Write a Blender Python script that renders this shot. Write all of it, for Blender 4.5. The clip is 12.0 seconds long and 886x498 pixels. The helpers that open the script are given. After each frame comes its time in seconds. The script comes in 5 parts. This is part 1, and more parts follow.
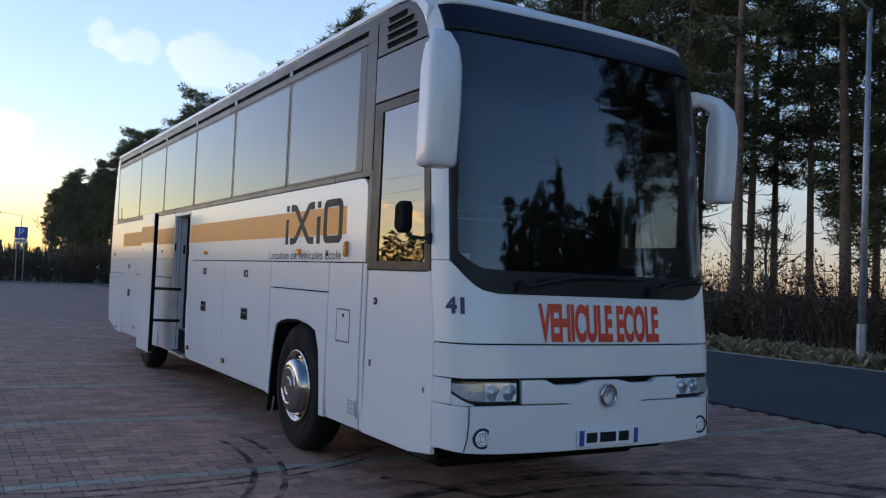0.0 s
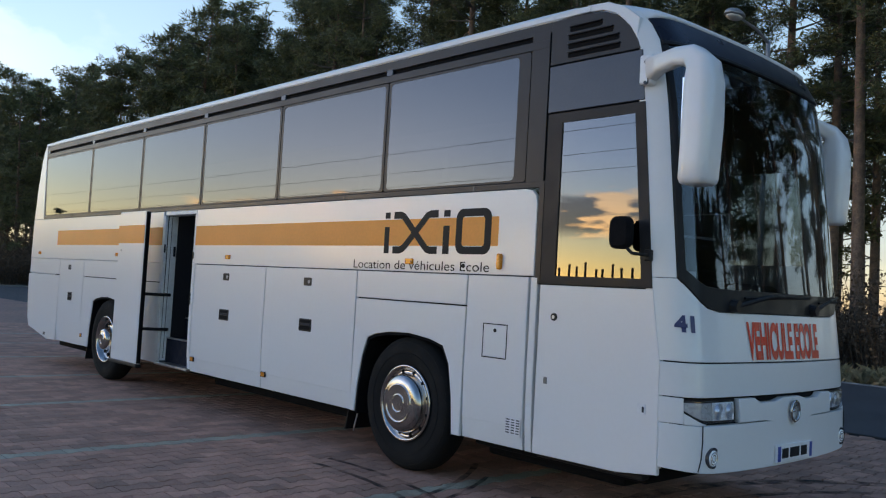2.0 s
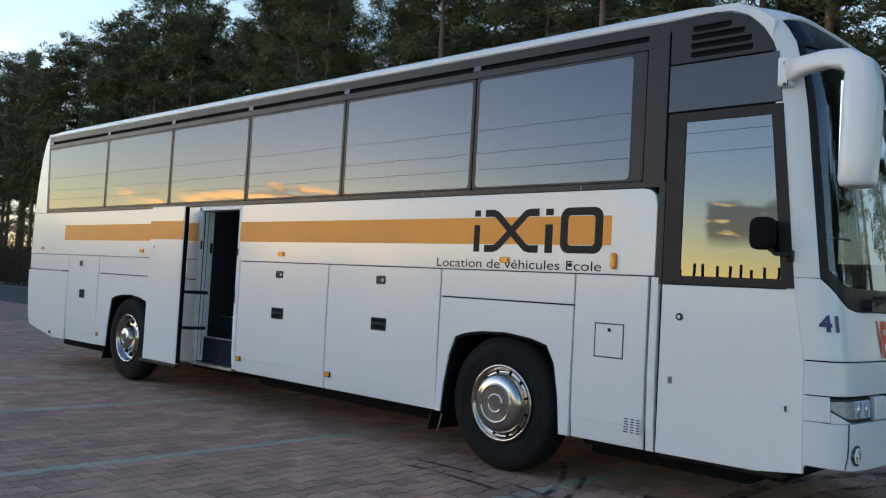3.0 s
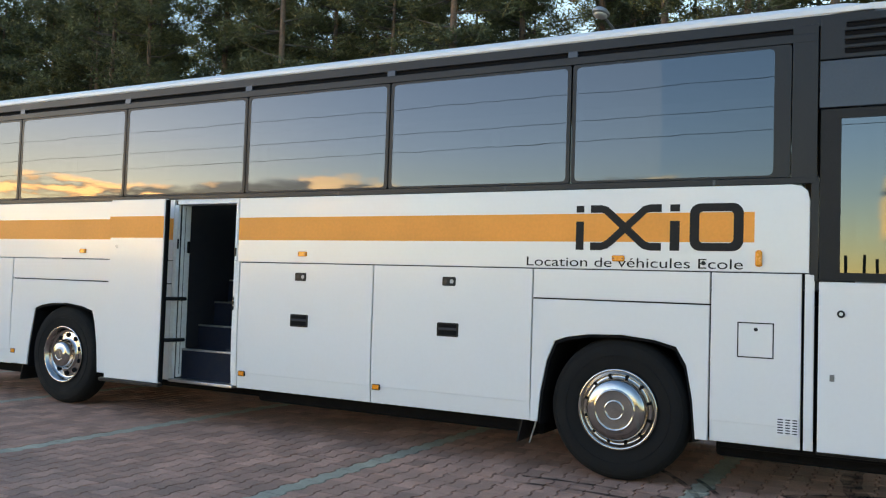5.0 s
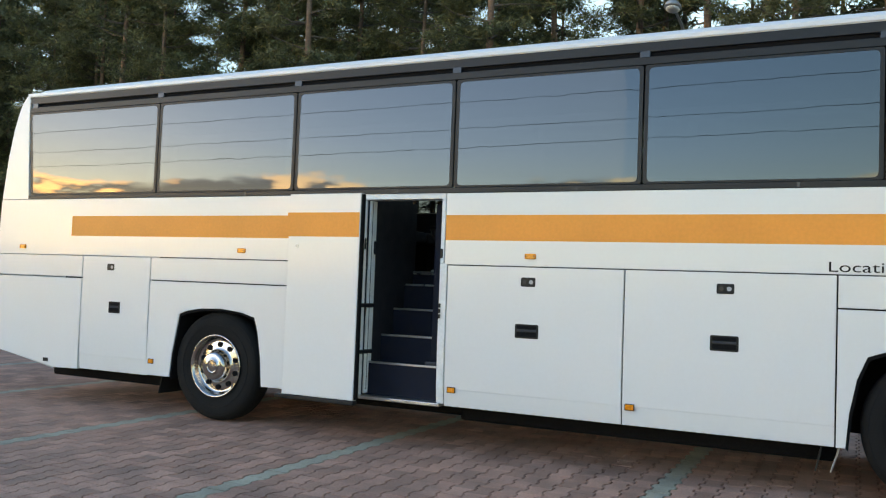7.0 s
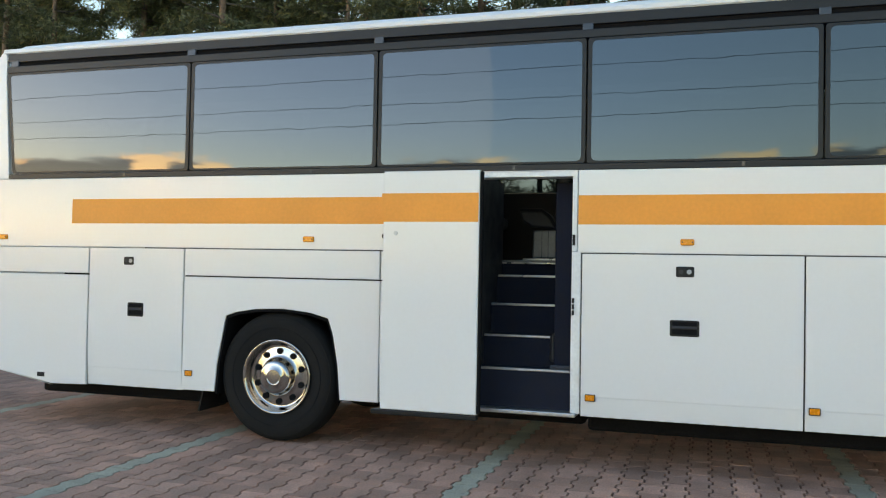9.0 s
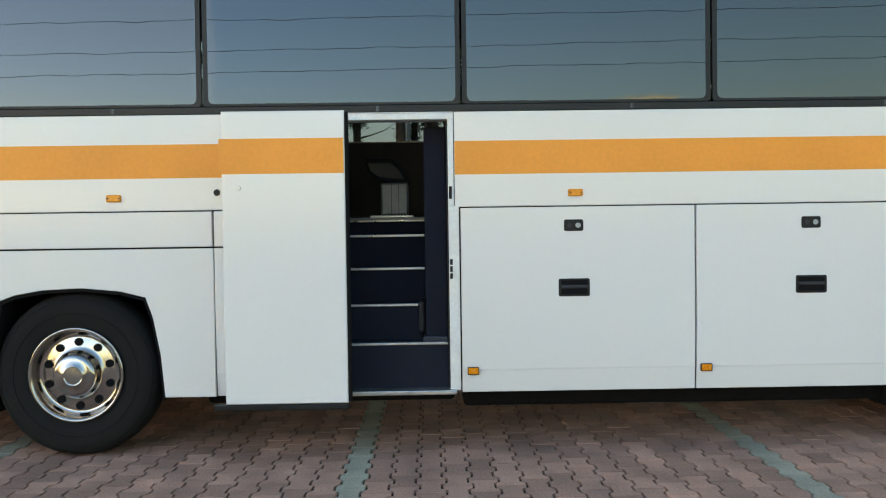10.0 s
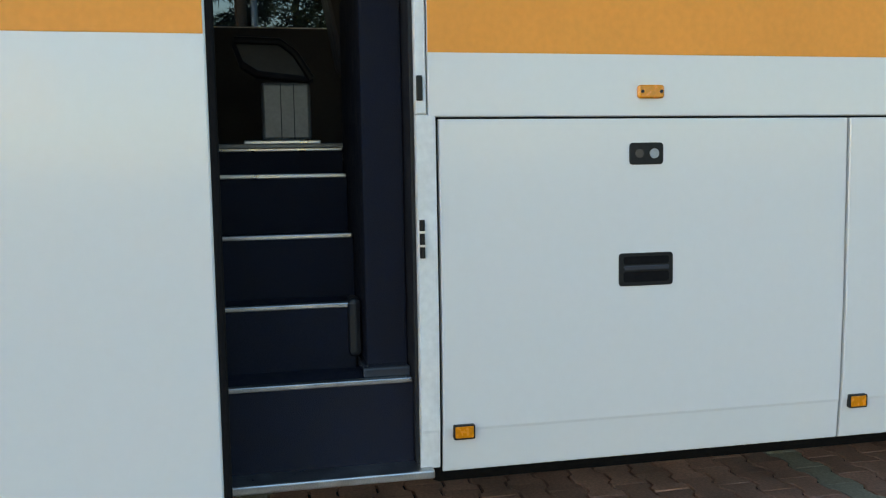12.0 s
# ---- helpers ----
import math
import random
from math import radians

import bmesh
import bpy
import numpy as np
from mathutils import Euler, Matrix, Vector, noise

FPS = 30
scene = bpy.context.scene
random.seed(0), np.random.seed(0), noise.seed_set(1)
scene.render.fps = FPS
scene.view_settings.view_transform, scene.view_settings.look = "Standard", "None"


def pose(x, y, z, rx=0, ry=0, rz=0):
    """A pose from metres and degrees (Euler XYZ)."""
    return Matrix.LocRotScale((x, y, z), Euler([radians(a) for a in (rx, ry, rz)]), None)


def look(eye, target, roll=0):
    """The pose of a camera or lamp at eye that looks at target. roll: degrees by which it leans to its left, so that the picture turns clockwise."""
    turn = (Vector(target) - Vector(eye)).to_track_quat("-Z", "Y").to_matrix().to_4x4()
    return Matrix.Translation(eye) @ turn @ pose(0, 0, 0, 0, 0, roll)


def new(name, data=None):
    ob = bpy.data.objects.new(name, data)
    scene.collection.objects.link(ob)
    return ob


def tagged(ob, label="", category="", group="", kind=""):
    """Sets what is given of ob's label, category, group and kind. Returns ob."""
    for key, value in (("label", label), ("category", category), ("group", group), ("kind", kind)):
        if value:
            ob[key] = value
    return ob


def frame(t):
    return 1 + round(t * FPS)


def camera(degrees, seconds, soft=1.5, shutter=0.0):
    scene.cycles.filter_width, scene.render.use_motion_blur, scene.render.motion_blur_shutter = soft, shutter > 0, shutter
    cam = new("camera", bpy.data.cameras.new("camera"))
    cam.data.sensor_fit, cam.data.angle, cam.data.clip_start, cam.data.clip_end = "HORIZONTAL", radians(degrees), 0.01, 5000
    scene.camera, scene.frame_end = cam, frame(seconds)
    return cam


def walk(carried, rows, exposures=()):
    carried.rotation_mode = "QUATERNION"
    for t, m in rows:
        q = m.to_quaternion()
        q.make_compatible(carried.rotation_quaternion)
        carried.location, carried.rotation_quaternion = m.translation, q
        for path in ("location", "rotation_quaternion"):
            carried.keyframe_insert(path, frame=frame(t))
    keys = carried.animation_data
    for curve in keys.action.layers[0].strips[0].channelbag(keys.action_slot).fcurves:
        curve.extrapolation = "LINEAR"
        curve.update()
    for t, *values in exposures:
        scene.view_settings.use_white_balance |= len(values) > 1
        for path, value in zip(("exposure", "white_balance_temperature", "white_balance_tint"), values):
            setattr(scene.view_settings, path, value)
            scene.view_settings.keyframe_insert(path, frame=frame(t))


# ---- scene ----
cam = camera(55.0, 12.0, soft=1.2)
PATH = [
    (0, (-0.078, -0.604, 1.491), (0.93, 1.122, 1.56), 2.5),
    (0.5, (-0.53, -0.23, 1.501), (0.594, 1.423, 1.571), 2.5),
    (1, (-0.973, 0.185, 1.474), (0.233, 1.777, 1.585), 3.1),
    (1.5, (-1.481, 0.563, 1.47), (-0.181, 2.08, 1.559), 3.6),
    (2, (-1.927, 1.022, 1.458), (-0.574, 2.493, 1.552), 3.3),
    (2.5, (-2.399, 1.455, 1.45), (-1.003, 2.883, 1.541), 3.2),
    (3, (-2.764, 1.964, 1.434), (-1.307, 3.331, 1.52), 3.2),
    (3.2, (-2.931, 2.168, 1.401), (-1.434, 3.491, 1.489), 3.2),
    (4.8, (-3.76, 4.105, 1.41), (-2.011, 5.072, 1.489), 1.8),
    (5, (-3.751, 4.358, 1.414), (-1.992, 5.304, 1.501), 1.9),
    (5.5, (-3.882, 4.98, 1.469), (-2.083, 5.852, 1.536), 1.7),
    (6, (-3.921, 5.635, 1.433), (-2.107, 6.473, 1.507), 1.8),
    (6.5, (-3.997, 6.218, 1.403), (-2.173, 7.034, 1.489), 2.1),
    (7, (-4.036, 6.797, 1.39), (-2.239, 7.669, 1.479), 2.2),
    (7.2, (-3.981, 6.983, 1.424), (-2.202, 7.893, 1.504), 2.1),
    (8.8, (-3.83, 8.729, 1.467), (-1.974, 9.473, 1.531), 0.3),
    (9, (-3.765, 9.051, 1.431), (-1.854, 9.641, 1.482), 1.1),
    (9.5, (-3.516, 9.65, 1.403), (-1.53, 9.878, 1.427), 0.8),
    (10, (-2.963, 10.104, 1.437), (-0.964, 10.077, 1.392), -0.8),
    (10.5, (-2.36, 10.35, 1.487), (-0.379, 10.118, 1.337), -0.2),
    (11, (-1.686, 10.447, 1.48), (0.272, 10.079, 1.305), -0.8),
    (11.5, (-0.935, 10.51, 1.435), (0.998, 10.026, 1.269), -0.7),
    (12, (-0.248, 10.467, 1.396), (1.704, 10.07, 1.221), -1.0),
]
EXPOSURES = [(0, 1.36, 9000, 13), (2.5, 1.69, 10500, 6), (5, 2.36, 13000, 4), (7, 2.47, 14200, 3), (9.5, 2.52, 15600, 2), (11, 2.56, 15600, -1), (12, 2.32, 13200, -2)]
walk(cam, [(t, look(eye, target, roll)) for t, eye, target, roll in PATH],
     exposures=EXPOSURES)

# ---- world, sun, exposure ----
SUN_AZ, SUN_EL = radians(40.5), radians(8.0)   # sunset beyond the field, low in the north-west
world = bpy.data.worlds.new("dusk_sky")
scene.world = world
world.use_nodes = True
wt = world.node_tree
wn, wl = wt.nodes, wt.links
wn.clear()


def wnode(kind, **inputs):
    n = wn.new(kind)
    for k, v in inputs.items():
        n.inputs[k.replace("_", " ")].default_value = v
    return n


def wmath(op, a, b=None):
    n = wn.new("ShaderNodeMath")
    n.operation = op
    for i, v in enumerate((a, b)):
        if v is None:
            continue
        if isinstance(v, (int, float)):
            n.inputs[i].default_value = v
        else:
            wl.new(v, n.inputs[i])
    return n.outputs[0]


def wramp(fac, stops):
    n = wn.new("ShaderNodeValToRGB")
    while len(n.color_ramp.elements) < len(stops):
        n.color_ramp.elements.new(0.5)
    for e, (p, c) in zip(n.color_ramp.elements, stops):
        e.position, e.color = p, (*c, 1)
    wl.new(fac, n.inputs[0])
    return n.outputs[0]


def wmix(fac, a, b, mode="MIX"):
    n = wn.new("ShaderNodeMix")
    n.data_type, n.blend_type = "RGBA", mode
    for sock, v in ((n.inputs[0], fac), (n.inputs[6], a), (n.inputs[7], b)):
        if isinstance(v, (int, float)):
            sock.default_value = v
        elif isinstance(v, tuple):
            sock.default_value = (*v, 1)
        else:
            wl.new(v, sock)
    return n.outputs[2]


sky = wn.new("ShaderNodeTexSky")
sky.sky_type, sky.sun_disc = "NISHITA", False
sky.sun_elevation, sky.sun_rotation = SUN_EL, -SUN_AZ
sky.altitude, sky.air_density, sky.dust_density, sky.ozone_density = 0, 1.0, 0.15, 3.0
co = wn.new("ShaderNodeTexCoord")
sep = wn.new("ShaderNodeSeparateXYZ")
wl.new(co.outputs["Generated"], sep.inputs[0])
up = sep.outputs[2]


def cloud_noise(scale, squash, detail, shift):
    m = wn.new("ShaderNodeMapping")
    m.inputs["Scale"].default_value = (scale, scale, scale * squash)
    m.inputs["Location"].default_value = (shift, shift * 0.7, shift * 0.3)
    wl.new(co.outputs["Generated"], m.inputs[0])
    n = wn.new("ShaderNodeTexNoise")
    n.inputs["Scale"].default_value = 1.0
    n.inputs["Detail"].default_value = detail
    n.inputs["Roughness"].default_value = 0.55
    wl.new(m.outputs[0], n.inputs["Vector"])
    return n.outputs[0]


BW = lambda p: (p, p, p)
def toward(x, y):
    """Cosine between the view and a level direction."""
    n = wn.new("ShaderNodeVectorMath")
    n.operation = "DOT_PRODUCT"
    n.inputs[1].default_value = (x, y, 0)
    wl.new(co.outputs["Generated"], n.inputs[0])
    return n.outputs["Value"]


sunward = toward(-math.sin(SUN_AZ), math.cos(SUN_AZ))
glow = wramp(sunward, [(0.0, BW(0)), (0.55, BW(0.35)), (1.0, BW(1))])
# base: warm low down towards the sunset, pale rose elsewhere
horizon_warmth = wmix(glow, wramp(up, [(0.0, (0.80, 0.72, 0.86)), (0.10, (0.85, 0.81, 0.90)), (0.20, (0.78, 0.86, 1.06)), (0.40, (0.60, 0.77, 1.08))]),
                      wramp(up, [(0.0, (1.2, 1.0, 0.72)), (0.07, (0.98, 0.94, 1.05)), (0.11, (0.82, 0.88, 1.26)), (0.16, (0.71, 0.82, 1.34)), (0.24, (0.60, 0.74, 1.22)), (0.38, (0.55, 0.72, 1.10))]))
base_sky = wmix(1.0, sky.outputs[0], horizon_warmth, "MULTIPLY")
rim = wmix(1.0, base_sky, (2.35, 1.30, 0.74), "MULTIPLY")
dark = wmix(1.0, base_sky, (0.30, 0.29, 0.32), "MULTIPLY")
# cloud bank low over the field: bearing is the angle from +y towards -x
bearing = wmath("ARCTAN2", wmath("MULTIPLY", sep.outputs[0], -1.0), sep.outputs[1])


def by_bearing(stops):
    return wramp(wmath("MULTIPLY", bearing, 0.5), [(radians(d) / 2, BW(v)) for d, v in stops])


def bank_noise(around, upward, detail, shift):
    c = wn.new("ShaderNodeCombineXYZ")
    wl.new(wmath("MULTIPLY", bearing, around), c.inputs[0])
    wl.new(wmath("MULTIPLY", up, upward), c.inputs[1])
    c.inputs[2].default_value = shift
    n = wn.new("ShaderNodeTexNoise")
    n.inputs["Scale"].default_value, n.inputs["Detail"].default_value = 1.0, detail
    wl.new(c.outputs[0], n.inputs["Vector"])
    return wmath("SUBTRACT", n.outputs[0], 0.5)


lump, curl = bank_noise(8, 22, 6, 1.3), bank_noise(24, 95, 7, 4.1)
top = wmath("ADD", by_bearing([(20, 0.085), (30, 0.102), (36, 0.114), (44, 0.112), (50, 0.122), (56, 0.136), (64, 0.118), (70, 0.132), (78, 0.136), (90, 0.146), (104, 0.150)]),
            wmath("ADD", wmath("MULTIPLY", wmath("SUBTRACT", lump, 0.12), 0.05), wmath("MULTIPLY", curl, 0.02)))
under = wmath("SUBTRACT", top, up)
floor_edge = wmath("SUBTRACT", up, wmath("ADD", wmath("MULTIPLY", bank_noise(7, 5, 4, 8.2), 0.05), 0.064))
present = wmath("ADD", by_bearing([(22, 0), (31, 1), (54, 1), (58, 0.8), (60.5, 0), (63, 0), (65, 1), (76, 1), (79, 0.1), (88, 0.1), (90, 0.95), (93, 0.9), (95, 0.2), (98, 0.75), (104, 0.6), (110, 0.1)]),
                wmath("MULTIPLY", lump, 0.9))
broken = wramp(wmath("ADD", curl, by_bearing([(26, 0.47), (38, 0.5), (42, 0.56), (46, 1)])), [(0.42, BW(0)), (0.5, BW(1))])
bank_mask = wmath("MULTIPLY", wmath("MULTIPLY", wramp(under, [(0.0, BW(0)), (0.006, BW(1))]), wramp(floor_edge, [(0.0, BW(0)), (0.016, BW(1))])),
                  wmath("MULTIPLY", wramp(present, [(0.4, BW(0)), (0.56, BW(1))]), broken))
lit = wmath("ADD", wmath("ADD", by_bearing([(26, 0.7), (38, 0.52), (42, 0.42), (45, 0.0), (50, 0.0), (53, 0.6), (58, 0.8), (64, 0.1), (73, 0.0), (76, 0.7), (88, 0.9), (94, 0.8), (98, 0.45)]),
                           wmath("MULTIPLY", curl, 3.2)), wramp(under, [(0.0, BW(0.35)), (0.012, BW(0))]))
bank_col = wmix(wramp(lit, [(0.42, BW(0)), (0.78, BW(1))]), dark, rim)
puff = cloud_noise(9.0, 1.6, 7, 7.7)
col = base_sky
# thin high veil that whitens the sky over the car park's far end
veil = wmix(1.0, base_sky, wramp(up, [(0.0, (0.64, 0.58, 0.60)), (0.12, (1.1, 0.94, 0.80)), (0.3, (1.7, 1.25, 0.85))]), "MULTIPLY")
col = wmix(wramp(toward(0.06, 0.998), [(0.70, BW(0)), (0.96, BW(1.0))]), col, wmix(0.85, col, veil))
pale = wmix(1.0, col, (1.7, 1.28, 0.98), "MULTIPLY")
for (x, y, z), size, amount in (((0.1307, 0.9617, 0.2408), 1900, 0.6), ((0.1593, 0.9593, 0.2332), 1900, 0.6), ((0.2427, 0.9413, 0.2345), 800, 0.95), ((0.2850, 0.9330, 0.2200), 800, 0.95), ((0.055, 0.9955, 0.077), 300, 0.7), ((0.33, 0.92, 0.21), 160, 0.9), ((0.44, 0.86, 0.25), 160, 0.8)):
    n = wn.new("ShaderNodeVectorMath")
    n.operation = "DOT_PRODUCT"
    n.inputs[1].default_value = (x, y, z)
    wl.new(co.outputs["Generated"], n.inputs[0])
    spot = wmath("ADD", wmath("MULTIPLY", wmath("SUBTRACT", n.outputs["Value"], 1.0), size), wmath("SUBTRACT", wmath("MULTIPLY", puff, 3.4), 1.2))
    col = wmix(wramp(spot, [(0.1, BW(0)), (0.34, BW(amount))]), col, pale)
# pale rose cloud beyond the forest
rose = wmix(1.0, base_sky, wramp(up, [(0.0, (0.50, 0.56, 0.88)), (0.10, (0.85, 0.77, 0.88)), (0.22, (1.55, 1.22, 1.08)), (0.34, (1.9, 1.42, 1.10))]), "MULTIPLY")
east = wmath("MULTIPLY", wmath("MULTIPLY", wramp(cloud_noise(3.4, 2.6, 6, 2.2), [(0.30, BW(0.2)), (0.46, BW(0.97))]), wramp(toward(0.96, 0.28), [(0.35, BW(0)), (0.6, BW(1))])),
             wramp(up, [(0.0, BW(0.9)), (0.06, BW(1)), (0.4, BW(0.9)), (0.65, BW(0))]))
col = wmix(east, col, rose)
col = wmix(bank_mask, col, bank_col)
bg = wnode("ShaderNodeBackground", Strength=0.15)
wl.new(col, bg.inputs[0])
wo = wn.new("ShaderNodeOutputWorld")
wl.new(bg.outputs[0], wo.inputs[0])

sun_data = bpy.data.lights.new("sun", "SUN")
sun_data.energy, sun_data.angle, sun_data.color = 0.06, radians(70), (1.0, 0.88, 0.75)
sun = new("sun", sun_data)
sun_from = Vector((-math.sin(SUN_AZ) * math.cos(radians(9)), math.cos(SUN_AZ) * math.cos(radians(9)), math.sin(radians(9))))
sun.matrix_world = look(sun_from * 50, (0, 0, 0))

# ---- materials ----


def material(name, colour, rough=0.6, metal=0.0, vary=0.12, scale=6.0, fine=60.0, bump=0.0, bump_scale=120.0, coat=0.0, random_by="", spread=0.25, coords="Object", spec=0.5):
    """Procedural surface: base colour with stains (large) and grain (fine), optional relief."""
    m = bpy.data.materials.new(name)
    m.use_nodes = True
    nt = m.node_tree
    n, l = nt.nodes, nt.links
    b = n["Principled BSDF"]
    tc = n.new("ShaderNodeTexCoord")
    src = n.new("ShaderNodeNewGeometry").outputs["Position"] if coords == "World" else tc.outputs[coords]

    def noise_of(s, detail=4.0):
        t = n.new("ShaderNodeTexNoise")
        t.inputs["Scale"].default_value, t.inputs["Detail"].default_value = s, detail
        l.new(src, t.inputs["Vector"])
        return t.outputs[0]

    def mul(a, lo, hi):
        r = n.new("ShaderNodeMapRange")
        r.inputs["From Min"].default_value, r.inputs["From Max"].default_value = 0.3, 0.7
        r.inputs["To Min"].default_value, r.inputs["To Max"].default_value = lo, hi
        l.new(a, r.inputs["Value"])
        return r.outputs[0]

    big, small = noise_of(scale), noise_of(fine, 2.0)
    prod = n.new("ShaderNodeMath")
    prod.operation = "MULTIPLY"
    l.new(mul(big, 1 - vary, 1 + vary * 0.6), prod.inputs[0])
    l.new(mul(small, 1 - vary * 0.6, 1 + vary * 0.6), prod.inputs[1])
    fac = prod.outputs[0]
    if random_by:
        rnd = n.new("ShaderNodeObjectInfo").outputs["Random"] if random_by == "object" else n.new("ShaderNodeNewGeometry").outputs["Random Per Island"]
        r = n.new("ShaderNodeMapRange")
        r.inputs["To Min"].default_value, r.inputs["To Max"].default_value = 1 - spread, 1 + spread
        l.new(rnd, r.inputs["Value"])
        p2 = n.new("ShaderNodeMath")
        p2.operation = "MULTIPLY"
        l.new(fac, p2.inputs[0])
        l.new(r.outputs[0], p2.inputs[1])
        fac = p2.outputs[0]
    mx = n.new("ShaderNodeVectorMath")
    mx.operation = "SCALE"
    mx.inputs[0].default_value = colour
    l.new(fac, mx.inputs["Scale"])
    l.new(mx.outputs[0], b.inputs["Base Color"])
    b.inputs["Metallic"].default_value = metal
    b.inputs["Coat Weight"].default_value = coat
    b.inputs["Coat Roughness"].default_value = 0.08
    b.inputs["Specular IOR Level"].default_value = spec
    l.new(mul(big, max(rough - 0.5 * vary, 0.02), min(rough + 0.5 * vary, 1.0)), b.inputs["Roughness"])
    if bump:
        bn = n.new("ShaderNodeBump")
        bn.inputs["Strength"].default_value, bn.inputs["Distance"].default_value = bump, 0.01
        l.new(noise_of(bump_scale, 5.0), bn.inputs["Height"])
        l.new(bn.outputs[0], b.inputs["Normal"])
    return m


def glass_material(name, tint, ior, wave=0.0, rough=0.0):
    """Tinted pane: clear tint seen through, mirror-like gloss by Fresnel, slight waviness."""
    m = bpy.data.materials.new(name)
    m.use_nodes = True
    nt = m.node_tree
    n, l = nt.nodes, nt.links
    n.remove(n["Principled BSDF"])
    out = n["Material Output"]
    tr = n.new("ShaderNodeBsdfTransparent")
    tr.inputs[0].default_value = (*tint, 1)
    gl = n.new("ShaderNodeBsdfGlossy")
    gl.inputs["Roughness"].default_value = rough
    gl.inputs["Color"].default_value = (0.87, 0.93, 0.98, 1)
    lw = n.new("ShaderNodeLayerWeight")
    lw.inputs["Blend"].default_value = 0.5
    power = n.new("ShaderNodeMath")
    power.operation = "POWER"
    power.inputs[1].default_value = 5.0
    l.new(lw.outputs["Facing"], power.inputs[0])
    fr = n.new("ShaderNodeMapRange")
    fr.inputs["To Min"].default_value = ((ior - 1) / (ior + 1)) ** 2
    l.new(power.outputs[0], fr.inputs["Value"])
    mix = n.new("ShaderNodeMixShader")
    l.new(fr.outputs["Result"], mix.inputs[0])
    l.new(tr.outputs[0], mix.inputs[1])
    l.new(gl.outputs[0], mix.inputs[2])
    l.new(mix.outputs[0], out.inputs[0])
    if wave:
        tc = n.new("ShaderNodeTexCoord")
        t = n.new("ShaderNodeTexNoise")
        t.inputs["Scale"].default_value, t.inputs["Detail"].default_value = 2.3, 2.0
        l.new(tc.outputs["Object"], t.inputs["Vector"])
        bn = n.new("ShaderNodeBump")
        bn.inputs["Strength"].default_value, bn.inputs["Distance"].default_value = wave, 0.05
        l.new(t.outputs[0], bn.inputs["Height"])
        l.new(bn.outputs[0], gl.inputs["Normal"])
    return m


WHITE = material("white_paint", (0.71, 0.715, 0.71), 0.28, vary=0.012, scale=0.8, fine=30, coat=0.35)
JAMB = material("worn_white_paint", (0.74, 0.75, 0.74), 0.4, vary=0.09, scale=9, fine=40)
ORANGE = material("orange_vinyl", (0.95, 0.355, 0.075), 0.4, vary=0.05, scale=2, fine=40, spec=0.2)
BLACK = material("black_trim", (0.012, 0.0125, 0.014), 0.42, vary=0.25, scale=8, fine=90, spec=0.22)
MATT = material("matt_black", (0.008, 0.008, 0.009), 0.9, vary=0.3, scale=8, spec=0.1)
GREY = material("dark_grey_panel", (0.040, 0.045, 0.055), 0.14, vary=0.06, scale=4, spec=0.4)
BAND = material("anthracite_band", (0.016, 0.018, 0.021), 0.36, vary=0.12, scale=3, spec=0.25)
LOGO = material("charcoal_vinyl", (0.022, 0.021, 0.021), 0.5, vary=0.12, scale=12, spec=0.12)
RED = material("red_vinyl", (0.75, 0.055, 0.02), 0.4, vary=0.08, scale=9)
NAVY = material("navy_vinyl", (0.022, 0.035, 0.12), 0.4, vary=0.08, scale=9)
HEADER = material("navy_header", (0.007, 0.010, 0.020), 0.3, vary=0.1, scale=4, spec=0.25)
AMBER = material("amber_plastic", (0.85, 0.25, 0.01), 0.25, vary=0.15, scale=60, fine=300, coat=0.4)
TYRE = material("tyre_rubber", (0.011, 0.011, 0.011), 0.85, spec=0.2, vary=0.3, scale=7, fine=140, bump=0.3, bump_scale=220)
CHROME = material("polished_steel", (0.42, 0.405, 0.39), 0.17, metal=1.0, vary=0.12, scale=10, fine=120)
STEEL = material("brushed_aluminium", (0.50, 0.51, 0.52), 0.35, metal=1.0, vary=0.2, scale=14, fine=200)
GALV = material("galvanised_steel", (0.34, 0.36, 0.38), 0.5, metal=0.6, vary=0.15, scale=5)
STAIR = material("navy_carpet", (0.012, 0.015, 0.027), 0.85, vary=0.3, scale=12, fine=220, bump=0.4, bump_scale=300, spec=0.25)
CABIN = material("dark_cabin_plastic", (0.020, 0.021, 0.026), 0.55, vary=0.2, scale=8, bump=0.1, bump_scale=250)
CABINGREY = material("grey_cabin_metal", (0.17, 0.175, 0.18), 0.42, metal=0.3, vary=0.15, scale=10)
CEIL = material("cabin_ceiling_cloth", (0.10, 0.10, 0.11), 0.9, vary=0.1, scale=10)
LAMP = material("headlamp_reflector", (0.88, 0.90, 0.92), 0.3, vary=0.2, scale=25, fine=90)
BOWL = material("silvered_bowl", (0.92, 0.93, 0.95), 0.38, metal=1.0, vary=0.15, scale=30, fine=120)
LENS = glass_material("clear_lens", (0.95, 0.96, 0.97), 1.5)
CLEAR = glass_material("clear_cab_glass", (0.86, 0.90, 0.89), 1.5)
SIDEGLASS = glass_material("tinted_side_glass", (0.10, 0.115, 0.125), 1.85, wave=0.007)
FARGLASS = glass_material("tinted_far_glass", (0.36, 0.39, 0.40), 1.5)
DOORGLASS = glass_material("tinted_door_glass", (0.10, 0.13, 0.13), 2.1)
SCREEN = glass_material("windscreen_glass", (0.42, 0.46, 0.48), 1.66)
MIRROR = material("mirror_glass", (0.8, 0.8, 0.82), 0.03, metal=1.0, vary=0.02)
